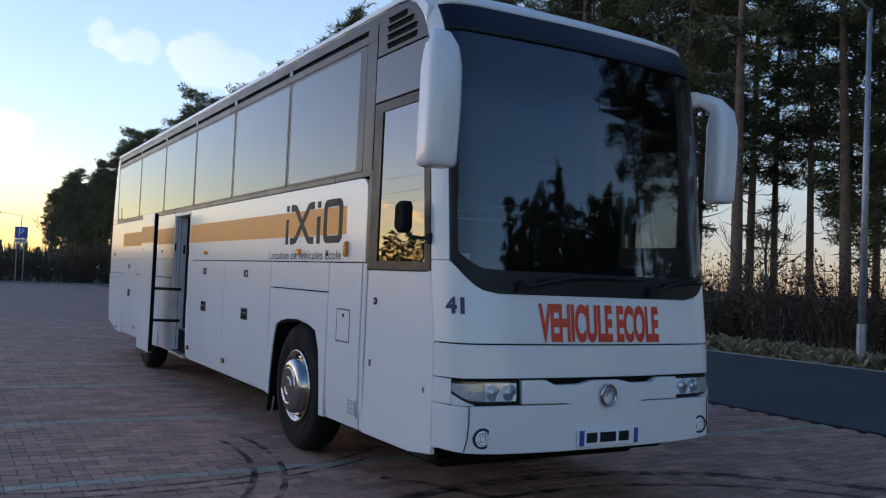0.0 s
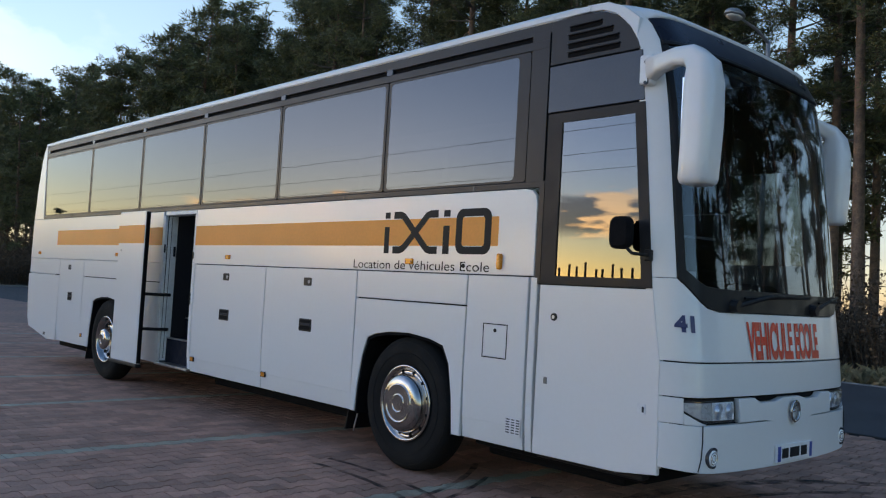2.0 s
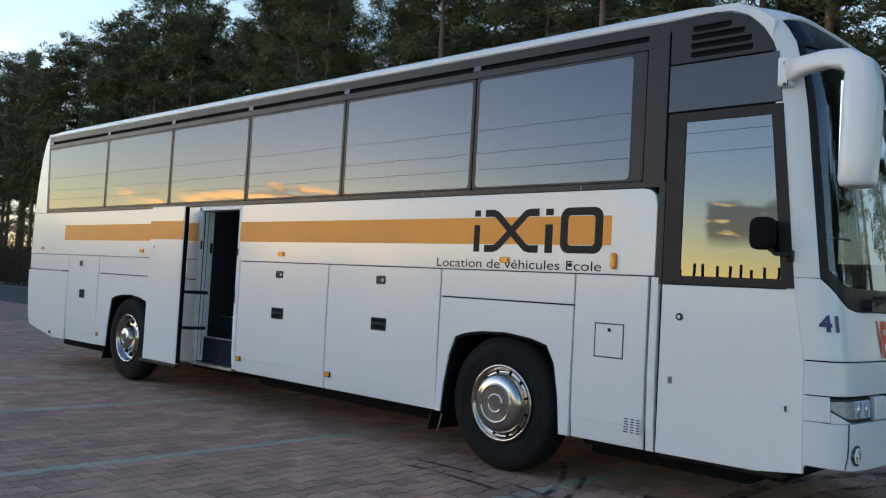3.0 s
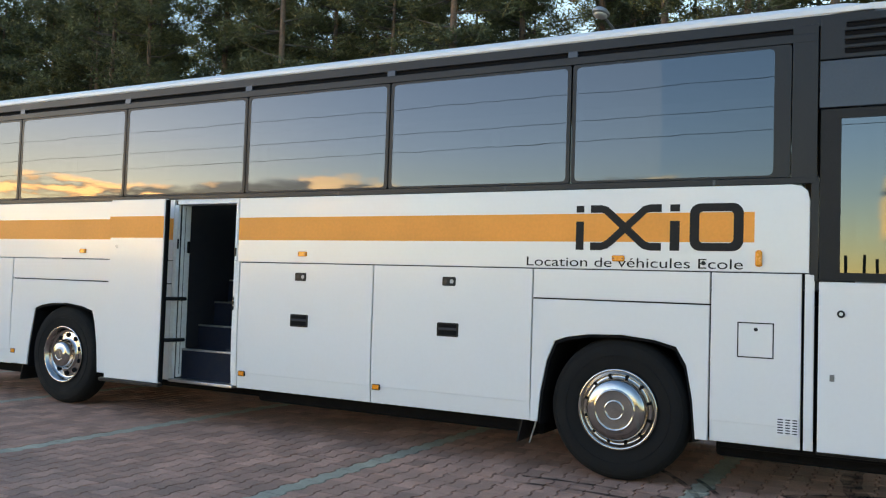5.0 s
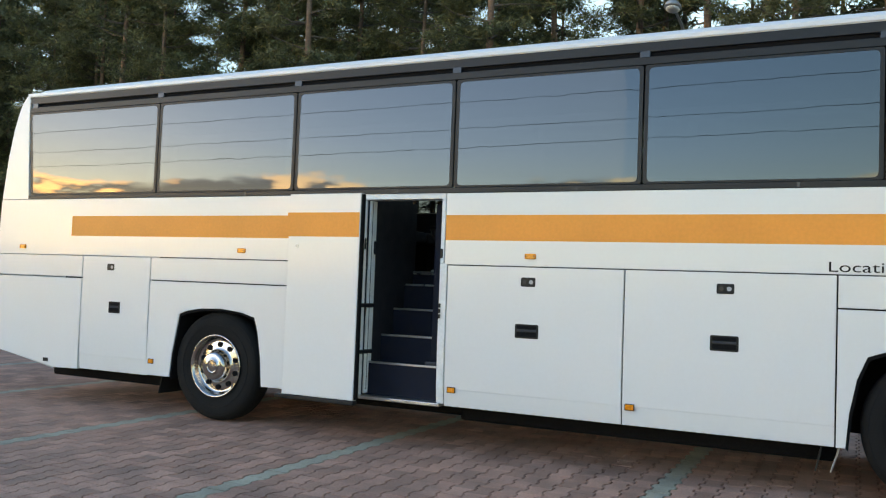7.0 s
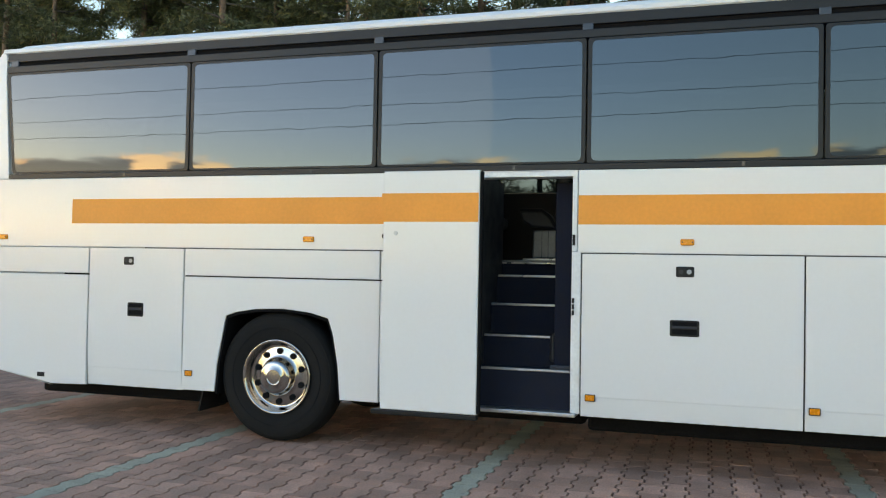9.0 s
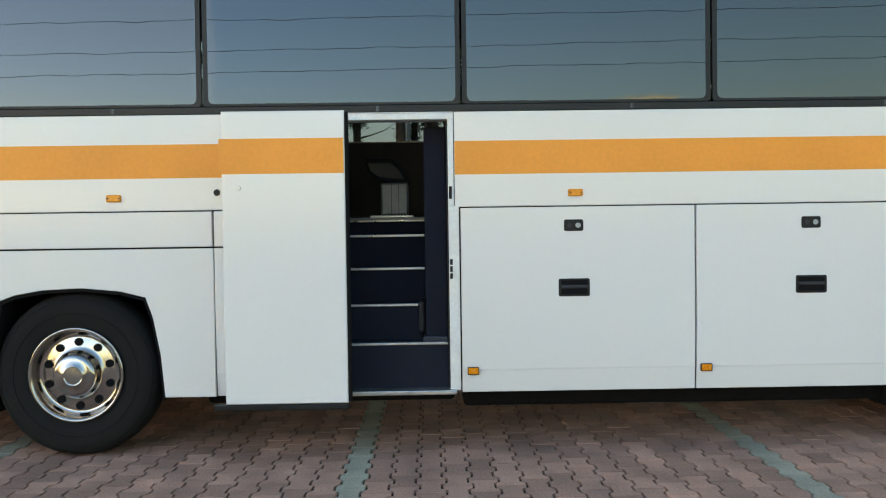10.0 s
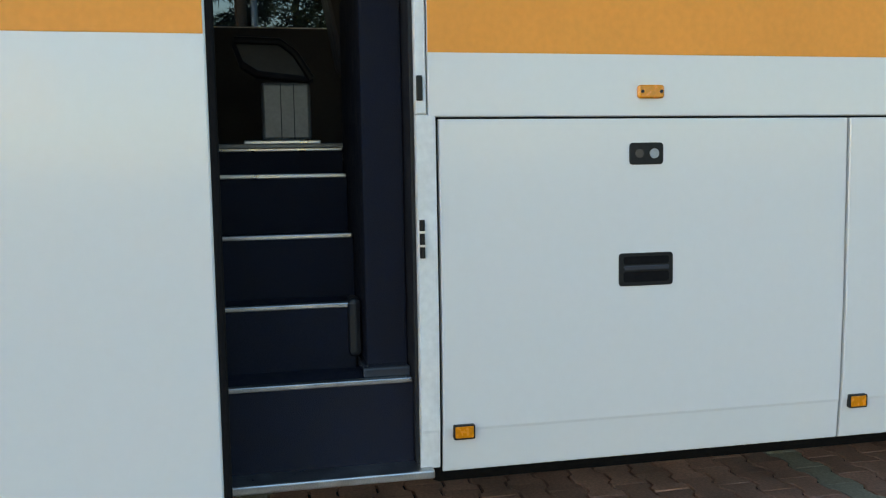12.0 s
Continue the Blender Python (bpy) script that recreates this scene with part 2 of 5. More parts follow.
PAPER = material("white_paper", (0.7, 0.71, 0.72), 0.7, vary=0.06, scale=20)
PLATEW = material("plate_white", (0.72, 0.73, 0.74), 0.4, vary=0.05, scale=20)
PLATEB = material("plate_blue", (0.02, 0.07, 0.32), 0.4, vary=0.05, scale=20)
SIGNBLUE = material("sign_blue", (0.02, 0.10, 0.45), 0.45, vary=0.08, scale=4)
SIGNWHITE = material("sign_white", (0.75, 0.76, 0.77), 0.5, vary=0.06, scale=4)

PAVER = material("red_concrete_paver", (0.46, 0.235, 0.172), 0.78, vary=0.30, scale=3.0, fine=70, bump=0.5, bump_scale=260, random_by="object", spread=0.24, coords="World")
PAVERS = material("red_concrete_pavers", (0.46, 0.235, 0.172), 0.78, vary=0.30, scale=3.0, fine=70, bump=0.5, bump_scale=260, random_by="island", spread=0.24, coords="World")
PAVERG = material("grey_concrete_paver", (0.37, 0.335, 0.258), 0.78, vary=0.25, scale=3.0, fine=70, bump=0.5, bump_scale=260, random_by="island", spread=0.12, coords="World")
BED = material("paving_sand_joint", (0.012, 0.009, 0.008), 0.95, vary=0.3, scale=4, fine=80, coords="World")
FARPAVE = material("far_red_paving", (0.34, 0.178, 0.135), 0.8, vary=0.32, scale=0.6, fine=9, bump=0.4, bump_scale=40, coords="World")
ASPHALT = material("asphalt", (0.055, 0.058, 0.062), 0.85, vary=0.22, scale=0.5, fine=90, bump=0.6, bump_scale=160, coords="World")
SOIL = material("leaf_litter_ground", (0.060, 0.046, 0.032), 0.95, vary=0.4, scale=0.7, fine=14, bump=0.8, bump_scale=30, coords="World")
KERB = material("kerb_concrete", (0.24, 0.24, 0.23), 0.8, vary=0.2, scale=3, fine=60, coords="World")
RUBBERMARK = material("rubber_mark", (0.022, 0.020, 0.020), 0.7, vary=0.4, scale=5, fine=40, coords="World")
BARK = material("pine_bark", (0.19, 0.12, 0.082), 0.9, vary=0.45, scale=5, fine=25, bump=1.0, bump_scale=22)
GREYBARK = material("grey_bark", (0.10, 0.085, 0.07), 0.9, vary=0.35, scale=6, fine=30, bump=0.8, bump_scale=30)
NEEDLE = material("pine_needles", (0.112, 0.120, 0.050), 0.7, vary=0.3, scale=1.2, fine=9, random_by="island", spread=0.45)
TWIG = material("brown_twigs", (0.075, 0.052, 0.036), 0.9, vary=0.3, scale=4, random_by="island", spread=0.4)
DRYLEAF = material("dry_brown_leaves", (0.105, 0.062, 0.034), 0.85, vary=0.3, scale=4, random_by="island", spread=0.5)
DRYGRASS = material("dry_grass", (0.26, 0.20, 0.105), 0.85, vary=0.3, scale=2, random_by="island", spread=0.45)
WOOD = material("weathered_wood", (0.13, 0.105, 0.08), 0.85, vary=0.3, scale=6)
CABLE = material("black_cable", (0.012, 0.012, 0.013), 0.6, vary=0.1)

LAMPGREY = material("pale_grey_lens", (0.42, 0.42, 0.42), 0.3, vary=0.15, scale=40, fine=200)


def fade_material(m, lo, hi, scale):
    """Lets the surface beneath show through in worn patches."""
    n, l = m.node_tree.nodes, m.node_tree.links
    b = n["Principled BSDF"]
    g = n.new("ShaderNodeNewGeometry")
    t = n.new("ShaderNodeTexNoise")
    t.inputs["Scale"].default_value, t.inputs["Detail"].default_value = scale, 6.0
    l.new(g.outputs["Position"], t.inputs["Vector"])
    r = n.new("ShaderNodeMapRange")
    r.inputs["From Min"].default_value, r.inputs["From Max"].default_value = 0.35, 0.65
    r.inputs["To Min"].default_value, r.inputs["To Max"].default_value = lo, hi
    l.new(t.outputs[0], r.inputs["Value"])
    l.new(r.outputs[0], b.inputs["Alpha"])


fade_material(RUBBERMARK, 0.0, 0.8, 5.0)

# ---- mesh helpers ----


def thing(name, at, label, category, group="", kind=""):
    ob = new(name)
    ob.empty_display_size = 0.1
    ob.location = at
    return tagged(ob, label, category, group, kind)


def mesh_of(bm, name, mat, smooth=False):
    me = bpy.data.meshes.new(name)
    bmesh.ops.recalc_face_normals(bm, faces=bm.faces)
    bm.to_mesh(me)
    bm.free()
    me.materials.append(mat)
    if smooth:
        for p in me.polygons:
            p.use_smooth = True
    return me


def origin_of(ob):
    m = Matrix.Identity(4)
    while ob is not None:
        m = ob.matrix_basis @ m if ob.parent is None else ob.matrix_parent_inverse @ ob.matrix_basis @ m
        ob = ob.parent
    return m


def part(name, bm, mat, parent=None, label="", smooth=False):
    """One mesh object; vertices are in world coordinates, also under a parent."""
    ob = new(name, mesh_of(bm, name, mat, smooth))
    if parent is not None:
        ob.parent = parent
        ob.matrix_parent_inverse = origin_of(parent).inverted()
    if label:
        ob["label"] = label
    return ob


def box(x0, x1, y0, y1, z0, z1, bevel=0.0, bm=None):
    out = bm if bm is not None else bmesh.new()
    b = bmesh.new()
    bmesh.ops.create_cube(b, size=1.0)
    for v in b.verts:
        v.co = Vector(((x0 + x1) / 2 + v.co.x * (x1 - x0), (y0 + y1) / 2 + v.co.y * (y1 - y0), (z0 + z1) / 2 + v.co.z * (z1 - z0)))
    if bevel:
        bmesh.ops.bevel(b, geom=b.edges[:], offset=bevel, segments=2, affect="EDGES", profile=0.5)
    return join_into(out, b)


def join_into(out, b):
    table = {v: out.verts.new(v.co) for v in b.verts}
    for f in b.faces:
        out.faces.new([table[v] for v in f.verts])
    b.free()
    return out


def cylinder(p, q, r0, r1=None, seg=16, bm=None, caps=True):
    out = bm if bm is not None else bmesh.new()
    p, q = Vector(p), Vector(q)
    r1 = r0 if r1 is None else r1
    d = (q - p).normalized()
    a = d.orthogonal().normalized()
    c = d.cross(a)
    rings = []
    for o, r in ((p, r0), (q, r1)):
        rings.append([out.verts.new(o + (a * math.cos(2 * math.pi * i / seg) + c * math.sin(2 * math.pi * i / seg)) * r) for i in range(seg)])
    for i in range(seg):
        out.faces.new((rings[0][i], rings[0][(i + 1) % seg], rings[1][(i + 1) % seg], rings[1][i]))
    if caps:
        out.faces.new(rings[0][::-1])
        out.faces.new(rings[1])
    return out


def tube(points, radii, seg=10, bm=None):
    """A bent rod through the points."""
    out = bm if bm is not None else bmesh.new()
    pts = [Vector(p) for p in points]
    if isinstance(radii, (int, float)):
        radii = [radii] * len(pts)
    rings = []
    a = None
    for i, p in enumerate(pts):
        d = (pts[min(i + 1, len(pts) - 1)] - pts[max(i - 1, 0)]).normalized()
        a = d.orthogonal().normalized() if a is None else (a - d * a.dot(d)).normalized()
        c = d.cross(a)
        rings.append([out.verts.new(p + (a * math.cos(2 * math.pi * k / seg) + c * math.sin(2 * math.pi * k / seg)) * radii[i]) for k in range(seg)])
    for r, s in zip(rings, rings[1:]):
        for k in range(seg):
            out.faces.new((r[k], r[(k + 1) % seg], s[(k + 1) % seg], s[k]))
    out.faces.new(rings[0][::-1])
    out.faces.new(rings[-1])
    return out


def lathe(profile, centre, seg=48, bm=None):
    """Turned about an axis along x; profile of (x offset, radius)."""
    out = bm if bm is not None else bmesh.new()
    cx, cy, cz = centre
    rings = []
    for dx, r in profile:
        if r < 1e-5:
            rings.append([out.verts.new((cx + dx, cy, cz))])
        else:
            rings.append([out.verts.new((cx + dx, cy + r * math.cos(2 * math.pi * i / seg), cz + r * math.sin(2 * math.pi * i / seg))) for i in range(seg)])
    for a, b in zip(rings, rings[1:]):
        for i in range(seg):
            j = (i + 1) % seg
            if len(a) == 1 and len(b) == 1:
                continue
            if len(a) == 1:
                out.faces.new((a[0], b[i], b[j]))
            elif len(b) == 1:
                out.faces.new((a[i], a[j], b[0]))
            else:
                out.faces.new((a[i], a[j], b[j], b[i]))
    return out


def slab(poly, x_out, x_in, edge=0.004, bm=None):
    """A plate in the y-z plane, outer face at x_out with a small rounded edge, back at x_in."""
    out = bm if bm is not None else bmesh.new()
    n = len(poly)
    cy, cz = sum(p[0] for p in poly) / n, sum(p[1] for p in poly) / n
    s = 1 if x_in > x_out else -1
    area = sum(poly[i][0] * poly[(i + 1) % n][1] - poly[(i + 1) % n][0] * poly[i][1] for i in range(n))
    turn = 1 if area > 0 else -1
    inset = []
    for i in range(n):
        a, b, c = Vector(poly[i - 1]), Vector(poly[i]), Vector(poly[(i + 1) % n])
        n1 = Vector((-(b - a).y, (b - a).x)).normalized() * turn
        n2 = Vector((-(c - b).y, (c - b).x)).normalized() * turn
        m = n1 + n2
        m = m / max(m.dot(n1), 0.4) if m.length > 1e-6 else n1
        inset.append(b + m * edge)
    rings = [[out.verts.new((x_out, p[0], p[1])) for p in inset],
             [out.verts.new((x_out + s * edge, p[0], p[1])) for p in poly],
             [out.verts.new((x_in, p[0], p[1])) for p in poly]]
    out.faces.new(rings[0])
    out.faces.new(rings[2][::-1])
    for r, t in zip(rings, rings[1:]):
        for i in range(n):
            j = (i + 1) % n
            out.faces.new((r[i], r[j], t[j], t[i]))
    return out


def rounded(y0, y1, z0, z1, r, seg=5):
    pts = []
    for cy, cz, a0 in ((y1 - r, z1 - r, 0), (y0 + r, z1 - r, 90), (y0 + r, z0 + r, 180), (y1 - r, z0 + r, 270)):
        for i in range(seg + 1):
            a = radians(a0 + 90 * i / seg)
            pts.append((cy + r * math.cos(a), cz + r * math.sin(a)))
    return pts


def frame_slab(outer, inner, x_out, x_in, bm=None):
    """A flat ring between two outlines with the same number of points."""
    out = bm if bm is not None else bmesh.new()
    n = len(outer)
    rows = [[out.verts.new((x, p[0], p[1])) for p in pts] for x, pts in ((x_in, outer), (x_out, outer), (x_out, inner), (x_in, inner))]
    for r, t in zip(rows, rows[1:] + rows[:1]):
        for i in range(n):
            j = (i + 1) % n
            out.faces.new((r[i], r[j], t[j], t[i]))
    return out


def lerp_table(table, v):
    for (a, p), (b, q) in zip(table, table[1:]):
        if v <= b:
            return p + (q - p) * max(0.0, (v - a) / (b - a))
    return table[-1][1]


def lettering(text, height, name, bold=0.0):
    """Flat letters of the built-in font as a bmesh in x (along) and y (up), height of capitals in metres."""
    cu = bpy.data.curves.new(name, "FONT")
    cu.body, cu.size, cu.extrude, cu.offset = text, 1.0, 0.0, bold
    ob = bpy.data.objects.new(name, cu)
    scene.collection.objects.link(ob)
    dg = bpy.context.evaluated_depsgraph_get()
    me = bpy.data.meshes.new_from_object(ob.evaluated_get(dg))
    bpy.data.objects.remove(ob)
    bm = bmesh.new()
    bm.from_mesh(me)
    bpy.data.meshes.remove(me)
    xs = [v.co.x for v in bm.verts]
    lo = min(xs)
    for v in bm.verts:
        v.co = Vector(((v.co.x - lo) * height / 0.69, v.co.y * height / 0.69, 0))
    return bm

# ---- ground, road, paving bed ----
ROAD0, ROAD1 = 8.9, 16.3


def sheet(name, x0, x1, y0, y1, z, mat, label, nx=1, ny=1, thick=0.0):
    bm = bmesh.new()
    vs = [[bm.verts.new((x0 + (x1 - x0) * i / nx, y0 + (y1 - y0) * j / ny, z)) for j in range(ny + 1)] for i in range(nx + 1)]
    for i in range(nx):
        for j in range(ny):
            bm.faces.new((vs[i][j], vs[i + 1][j], vs[i + 1][j + 1], vs[i][j + 1]))
    ob = part(name, bm, mat)
    return tagged(ob, label, name.split("_")[0], kind="structure")


sheet("ground", -1500, 1500, -1500, 1500, -0.03, SOIL, "brown leaf-littered ground reaching the horizon")
sheet("road", ROAD0, ROAD1, -300, 300, -0.008, ASPHALT, "dark grey asphalt road beside the paved car park", 1, 40)
pavement = sheet("pavement", -30, ROAD0, -60, 61, -0.018, BED, "car park bed of dark sand under red pavers", 1, 1)
bm = box(-30, 40, 61, 61.3, -0.03, 0.10, 0.015)
tagged(part("kerb", bm, KERB), "long grey concrete kerb at the car park's end", "kerb", kind="structure")
bm = box(ROAD1, ROAD1 + 0.12, -120, 200, -0.03, 0.015, 0.006)
tagged(part("edging", bm, KERB), "low worn concrete edging between road and verge", "kerb", kind="structure")

# ---- coach ----
X0, XC, HW = 2.5, 3.62, 1.12
X1 = XC + HW
CORNER = [(0.4, 3.86), (1.1, 3.88), (1.53, 3.95), (2.7, 4.06), (2.9, 4.08), (3.04, 4.106), (3.12, 4.14), (3.2, 4.195), (3.3, 4.285), (3.45, 4.45)]
NOSE = [(0.4, 3.58), (0.8, 3.585), (1.1, 3.61), (1.42, 3.65), (2.7, 3.79), (3.1, 3.88), (3.25, 3.97), (3.45, 4.2)]
REAR = [(0.35, 14.7), (0.5, 15.55), (0.9, 15.66), (1.6, 15.68), (2.4, 15.58), (3.0, 15.49), (3.2, 15.42), (3.30, 15.36), (3.37, 15.28)]


def front_y(x, z):
    u = min(abs((x - XC) / HW), 1.0)
    yc, yf = lerp_table(CORNER, z), lerp_table(NOSE, z)
    return yf + 0.08 * u * u + (yc - yf - 0.08) * u ** 24


def spread(u0, u1, n):
    """Columns across the nose, closer together towards the corners."""
    return [u0 + (u1 - u0) * i / n for i in range(n + 1)]


def front_patch(us, zlo, zhi, nz=6, out=0.0, thick=0.03, bm=None, ease=0.004):
    """A curved plate of the nose between two outlines over u, with thickness and a softened rim."""
    bm = bm if bm is not None else bmesh.new()
    nu = len(us)
    layers = []
    for off in (out, out - ease, out - thick):
        grid = []
        for i, u in enumerate(us):
            a, b = zlo(u), zhi(u)
            col = []
            for k in range(nz + 1):
                z = a + (b - a) * k / nz
                uu = u
                if off == out:
                    z += ease if k == 0 else (-ease if k == nz else 0)
                    uu += 0 if abs(u) > 0.999 else ease / HW if i == 0 else (-ease / HW if i == nu - 1 else 0)
                x = XC + HW * uu
                inset = 0.003 if off != out - thick else 0.022
                col.append(bm.verts.new((XC + (HW - inset) * uu, front_y(x, z) - off, z)))
            grid.append(col)
        layers.append(grid)
    for g, flip in ((layers[0], False), (layers[2], True)):
        for i in range(nu - 1):
            for k in range(nz):
                f = (g[i][k], g[i + 1][k], g[i + 1][k + 1], g[i][k + 1])
                bm.faces.new(f[::-1] if flip else f)
    rim = [(i, 0) for i in range(nu)] + [(nu - 1, k) for k in range(1, nz + 1)] + [(i, nz) for i in range(nu - 2, -1, -1)] + [(0, k) for k in range(nz - 1, 0, -1)]
    rows = [[bm.verts.new(g[i][k].co) for i, k in rim] for g in (layers[0], layers[1], layers[1], layers[2])]
    for g, h in ((rows[0], rows[1]), (rows[2], rows[3])):
        for a in range(len(rim)):
            b = (a + 1) % len(rim)
            bm.faces.new((g[a], h[a], h[b], g[b]))
    return bm


coach = thing("coach", (XC, 9.4, 0), "white coach with orange stripe on red pavers, middle door open", "coach")


def cp(name, bm, mat, label="", smooth=False, parent=None):
    return part(name, bm, mat, parent or coach, label, smooth)


# dark hull behind the panels, floor and ceiling
for y0, y1 in ((4.9, 5.58), (6.92, 9.94), (10.80, 11.78), (13.02, 14.55)):
    cp("underframe", box(2.54, X1 - 0.04, y0, y1, 0.46, 1.46), MATT)
for y0, y1 in ((5.58, 6.92), (11.78, 13.02)):
    b = box(3.08, 4.16, y0, y1, 0.42, 1.14)
    box(2.54, X1 - 0.04, y0, y1, 1.15, 1.46, bm=b)
    cp("wheel_housing", b, MATT)
cp("underframe", box(2.6, X1 - 0.1, 3.98, 4.89, 0.5, 1.36), MATT)
cp("underframe", box(3.5, X1 - 0.04, 9.945, 10.795, 0.5, 1.46), MATT)
# added boxes between the axles, blocking light from the far side to darken the paving
for y0, y1 in ((4.3, 5.55), (6.9, 9.9), (9.95, 11.7), (13.05, 15.0)):
    cp("belly_tray", box(2.82 if y0 != 9.95 else 3.05, X1 - 0.2, y0, y1, 0.23, 0.47, 0.03), MATT)
b = box(2.54, X1 - 0.04, 4.6, 9.93, 1.47, 1.52)
box(3.44, X1 - 0.04, 9.93, 10.80, 1.47, 1.52, bm=b)
box(2.54, X1 - 0.04, 10.80, 15.3, 1.47, 1.52, bm=b)
cp("cabin_floor", b, CABIN)
cp("cabin_ceiling", box(2.56, X1 - 0.06, 4.5, 15.0, 3.30, 3.33), CEIL)
# roof, a shallow vault that falls towards nose and tail
us = [-1 + 2 * i / 28 for i in range(29)]
ss = [0, 0.012, 0.03, 0.06, 0.1, 0.2, 0.4, 0.6, 0.8, 0.9, 0.95, 0.98, 1.0]
b = bmesh.new()
top, low = [], []
for u in us:
    x = XC + HW * u * (1.0 - 0.004)
    arch_z = 3.365 + 0.145 * (1 - abs(u) ** 5) ** 0.55
    ya = front_y(x, 3.24) + 0.005
    r1, r2 = [], []
    for s in ss:
        y = ya + (15.33 - ya) * s
        drop = (0.235 - 0.09 * abs(u) ** 4) * (1 - min(1, (y - ya) / 0.75)) ** 2 + 0.075 * max(0, (y - 14.95) / 0.38) ** 3
        z = arch_z - drop
        r1.append(b.verts.new((x, y, z)))
        r2.append(b.verts.new((x, y, z - 0.035)))
    top.append(r1)
    low.append(r2)
n, m = len(us), len(ss)
for i in range(n - 1):
    for k in range(m - 1):
        b.faces.new((top[i][k], top[i + 1][k], top[i + 1][k + 1], top[i][k + 1]))
        b.faces.new((low[i][k], low[i][k + 1], low[i + 1][k + 1], low[i + 1][k]))
rim = [(i, 0) for i in range(n)] + [(n - 1, k) for k in range(1, m)] + [(i, m - 1) for i in range(n - 2, -1, -1)] + [(0, k) for k in range(m - 2, 0, -1)]
for (i, k), (j, q) in zip(rim, rim[1:] + rim[:1]):
    b.faces.new((top[i][k], low[i][k], low[j][q], top[j][q]))
cp("roof", b, WHITE, smooth=True)
for sx, x0, x1 in ((0, X0 - 0.004, X0 + 0.03), (1, X1 - 0.03, X1 + 0.004)):
    cp("gutter", box(x0, x1, 4.52, 15.27, 3.352, 3.395, 0.008), WHITE)
# nose
ZS = lambda u: 1.415 + 0.19 * max(0.0, (abs(u) - 0.70) / 0.255) ** 2.4
U_ALL = [-1, -0.996, -0.99, -0.983, -0.975, -0.965, -0.955, -0.93, -0.9, -0.85, -0.8, -0.7, -0.55, -0.35, -0.15, 0, 0.15, 0.35, 0.55, 0.7, 0.8, 0.85, 0.9, 0.93, 0.955, 0.965, 0.975, 0.983, 0.99, 0.996, 1]
U_IN = [u for u in U_ALL if abs(u) <= 0.956]
cp("front_panel", front_patch(U_ALL, lambda u: 1.112, lambda u: ZS(min(abs(u), 0.955)) - 0.003, 8), WHITE, smooth=True)
cp("lower_front_panel", front_patch(U_ALL, lambda u: 0.905, lambda u: 1.103, 4), WHITE, smooth=True)
for s in (-1, 1):
    uu = sorted(s * v for v in (0.955, 0.965, 0.975, 0.985, 0.993, 1.0))
    cp("windscreen_pillar", front_patch(uu, lambda u: ZS(0.955), lambda u: 3.30, 16), WHITE, smooth=True)
for a, e in ((X0 + 0.006, X0 + 0.04), (X1 - 0.04, X1 - 0.006)):
    zs = [0.47, 0.75, 1.1, 1.53, 2.1, 2.7, 3.0]
    cp("corner_post", slab([(lerp_table(CORNER, z) - 0.006, z) for z in zs] + [(lerp_table(CORNER, z) + 0.05, z) for z in zs[::-1]], a, e), WHITE)
BU_LO = lambda u: 0.455 + 0.03 * abs(u) ** 6
cp("bumper", front_patch(U_ALL, BU_LO, lambda u: 0.742 if abs(u) < 0.972 else 0.745, 8, out=0.012, thick=0.05), WHITE, "white bumper with recessed fog lamps", smooth=True)
U_MID = [-0.575, -0.5, -0.42, -0.36, -0.3, -0.2, -0.1, 0, 0.1, 0.2, 0.3, 0.36, 0.42, 0.5, 0.575]
cp("bonnet_flap", front_patch(U_MID, lambda u: 0.750 - 0.035 * max(0, 1 - (u / 0.3) ** 2), lambda u: 0.893 - (0.03 if abs(u) > 0.15 and abs(u) < 0.42 else 0.008 if abs(u) <= 0.15 else 0), 4, out=0.012, thick=0.05), WHITE, smooth=True)
cp("grille_slot", front_patch(U_ALL[4:-4], lambda u: 0.70, lambda u: 0.93, 3, out=-0.032, thick=0.02), MATT)
# windscreen, its black surround and the header above it
cp("windscreen_surround", front_patch(U_IN, lambda u: ZS(u), lambda u: 1.558 + 0.14 * max(0.0, (abs(u) - 0.74) / 0.215) ** 2.2, 4, out=0.004, thick=0.03), BLACK, smooth=True)
for s in (-1, 1):
    uu = sorted(s * v for v in (0.925, 0.935, 0.945, 0.954))
    cp("windscreen_surround", front_patch(uu, lambda u: ZS(u) + 0.05, lambda u: 3.10, 14, out=0.003, thick=0.03), BLACK, smooth=True)
cp("windscreen_header", front_patch(U_IN, lambda u: 3.075, lambda u: 3.262 - 0.03 * abs(u) ** 6, 4, out=0.006, thick=0.04), HEADER, "dark navy band above the windscreen", smooth=True)
cp("header_lip", front_patch(U_IN, lambda u: 3.055, lambda u: 3.08, 2, out=0.014, thick=0.03), BLACK, smooth=True)
screen = cp("windscreen", front_patch([u for u in U_IN if abs(u) < 0.931], lambda u: 1.48 + 0.15 * max(0.0, (abs(u) - 0.72) / 0.235) ** 2.2, lambda u: 3.07, 16, out=0.0, thick=0.006, ease=0.001), SCREEN, "large dark windscreen mirroring pines and sky", smooth=True)
screen.visible_shadow = False
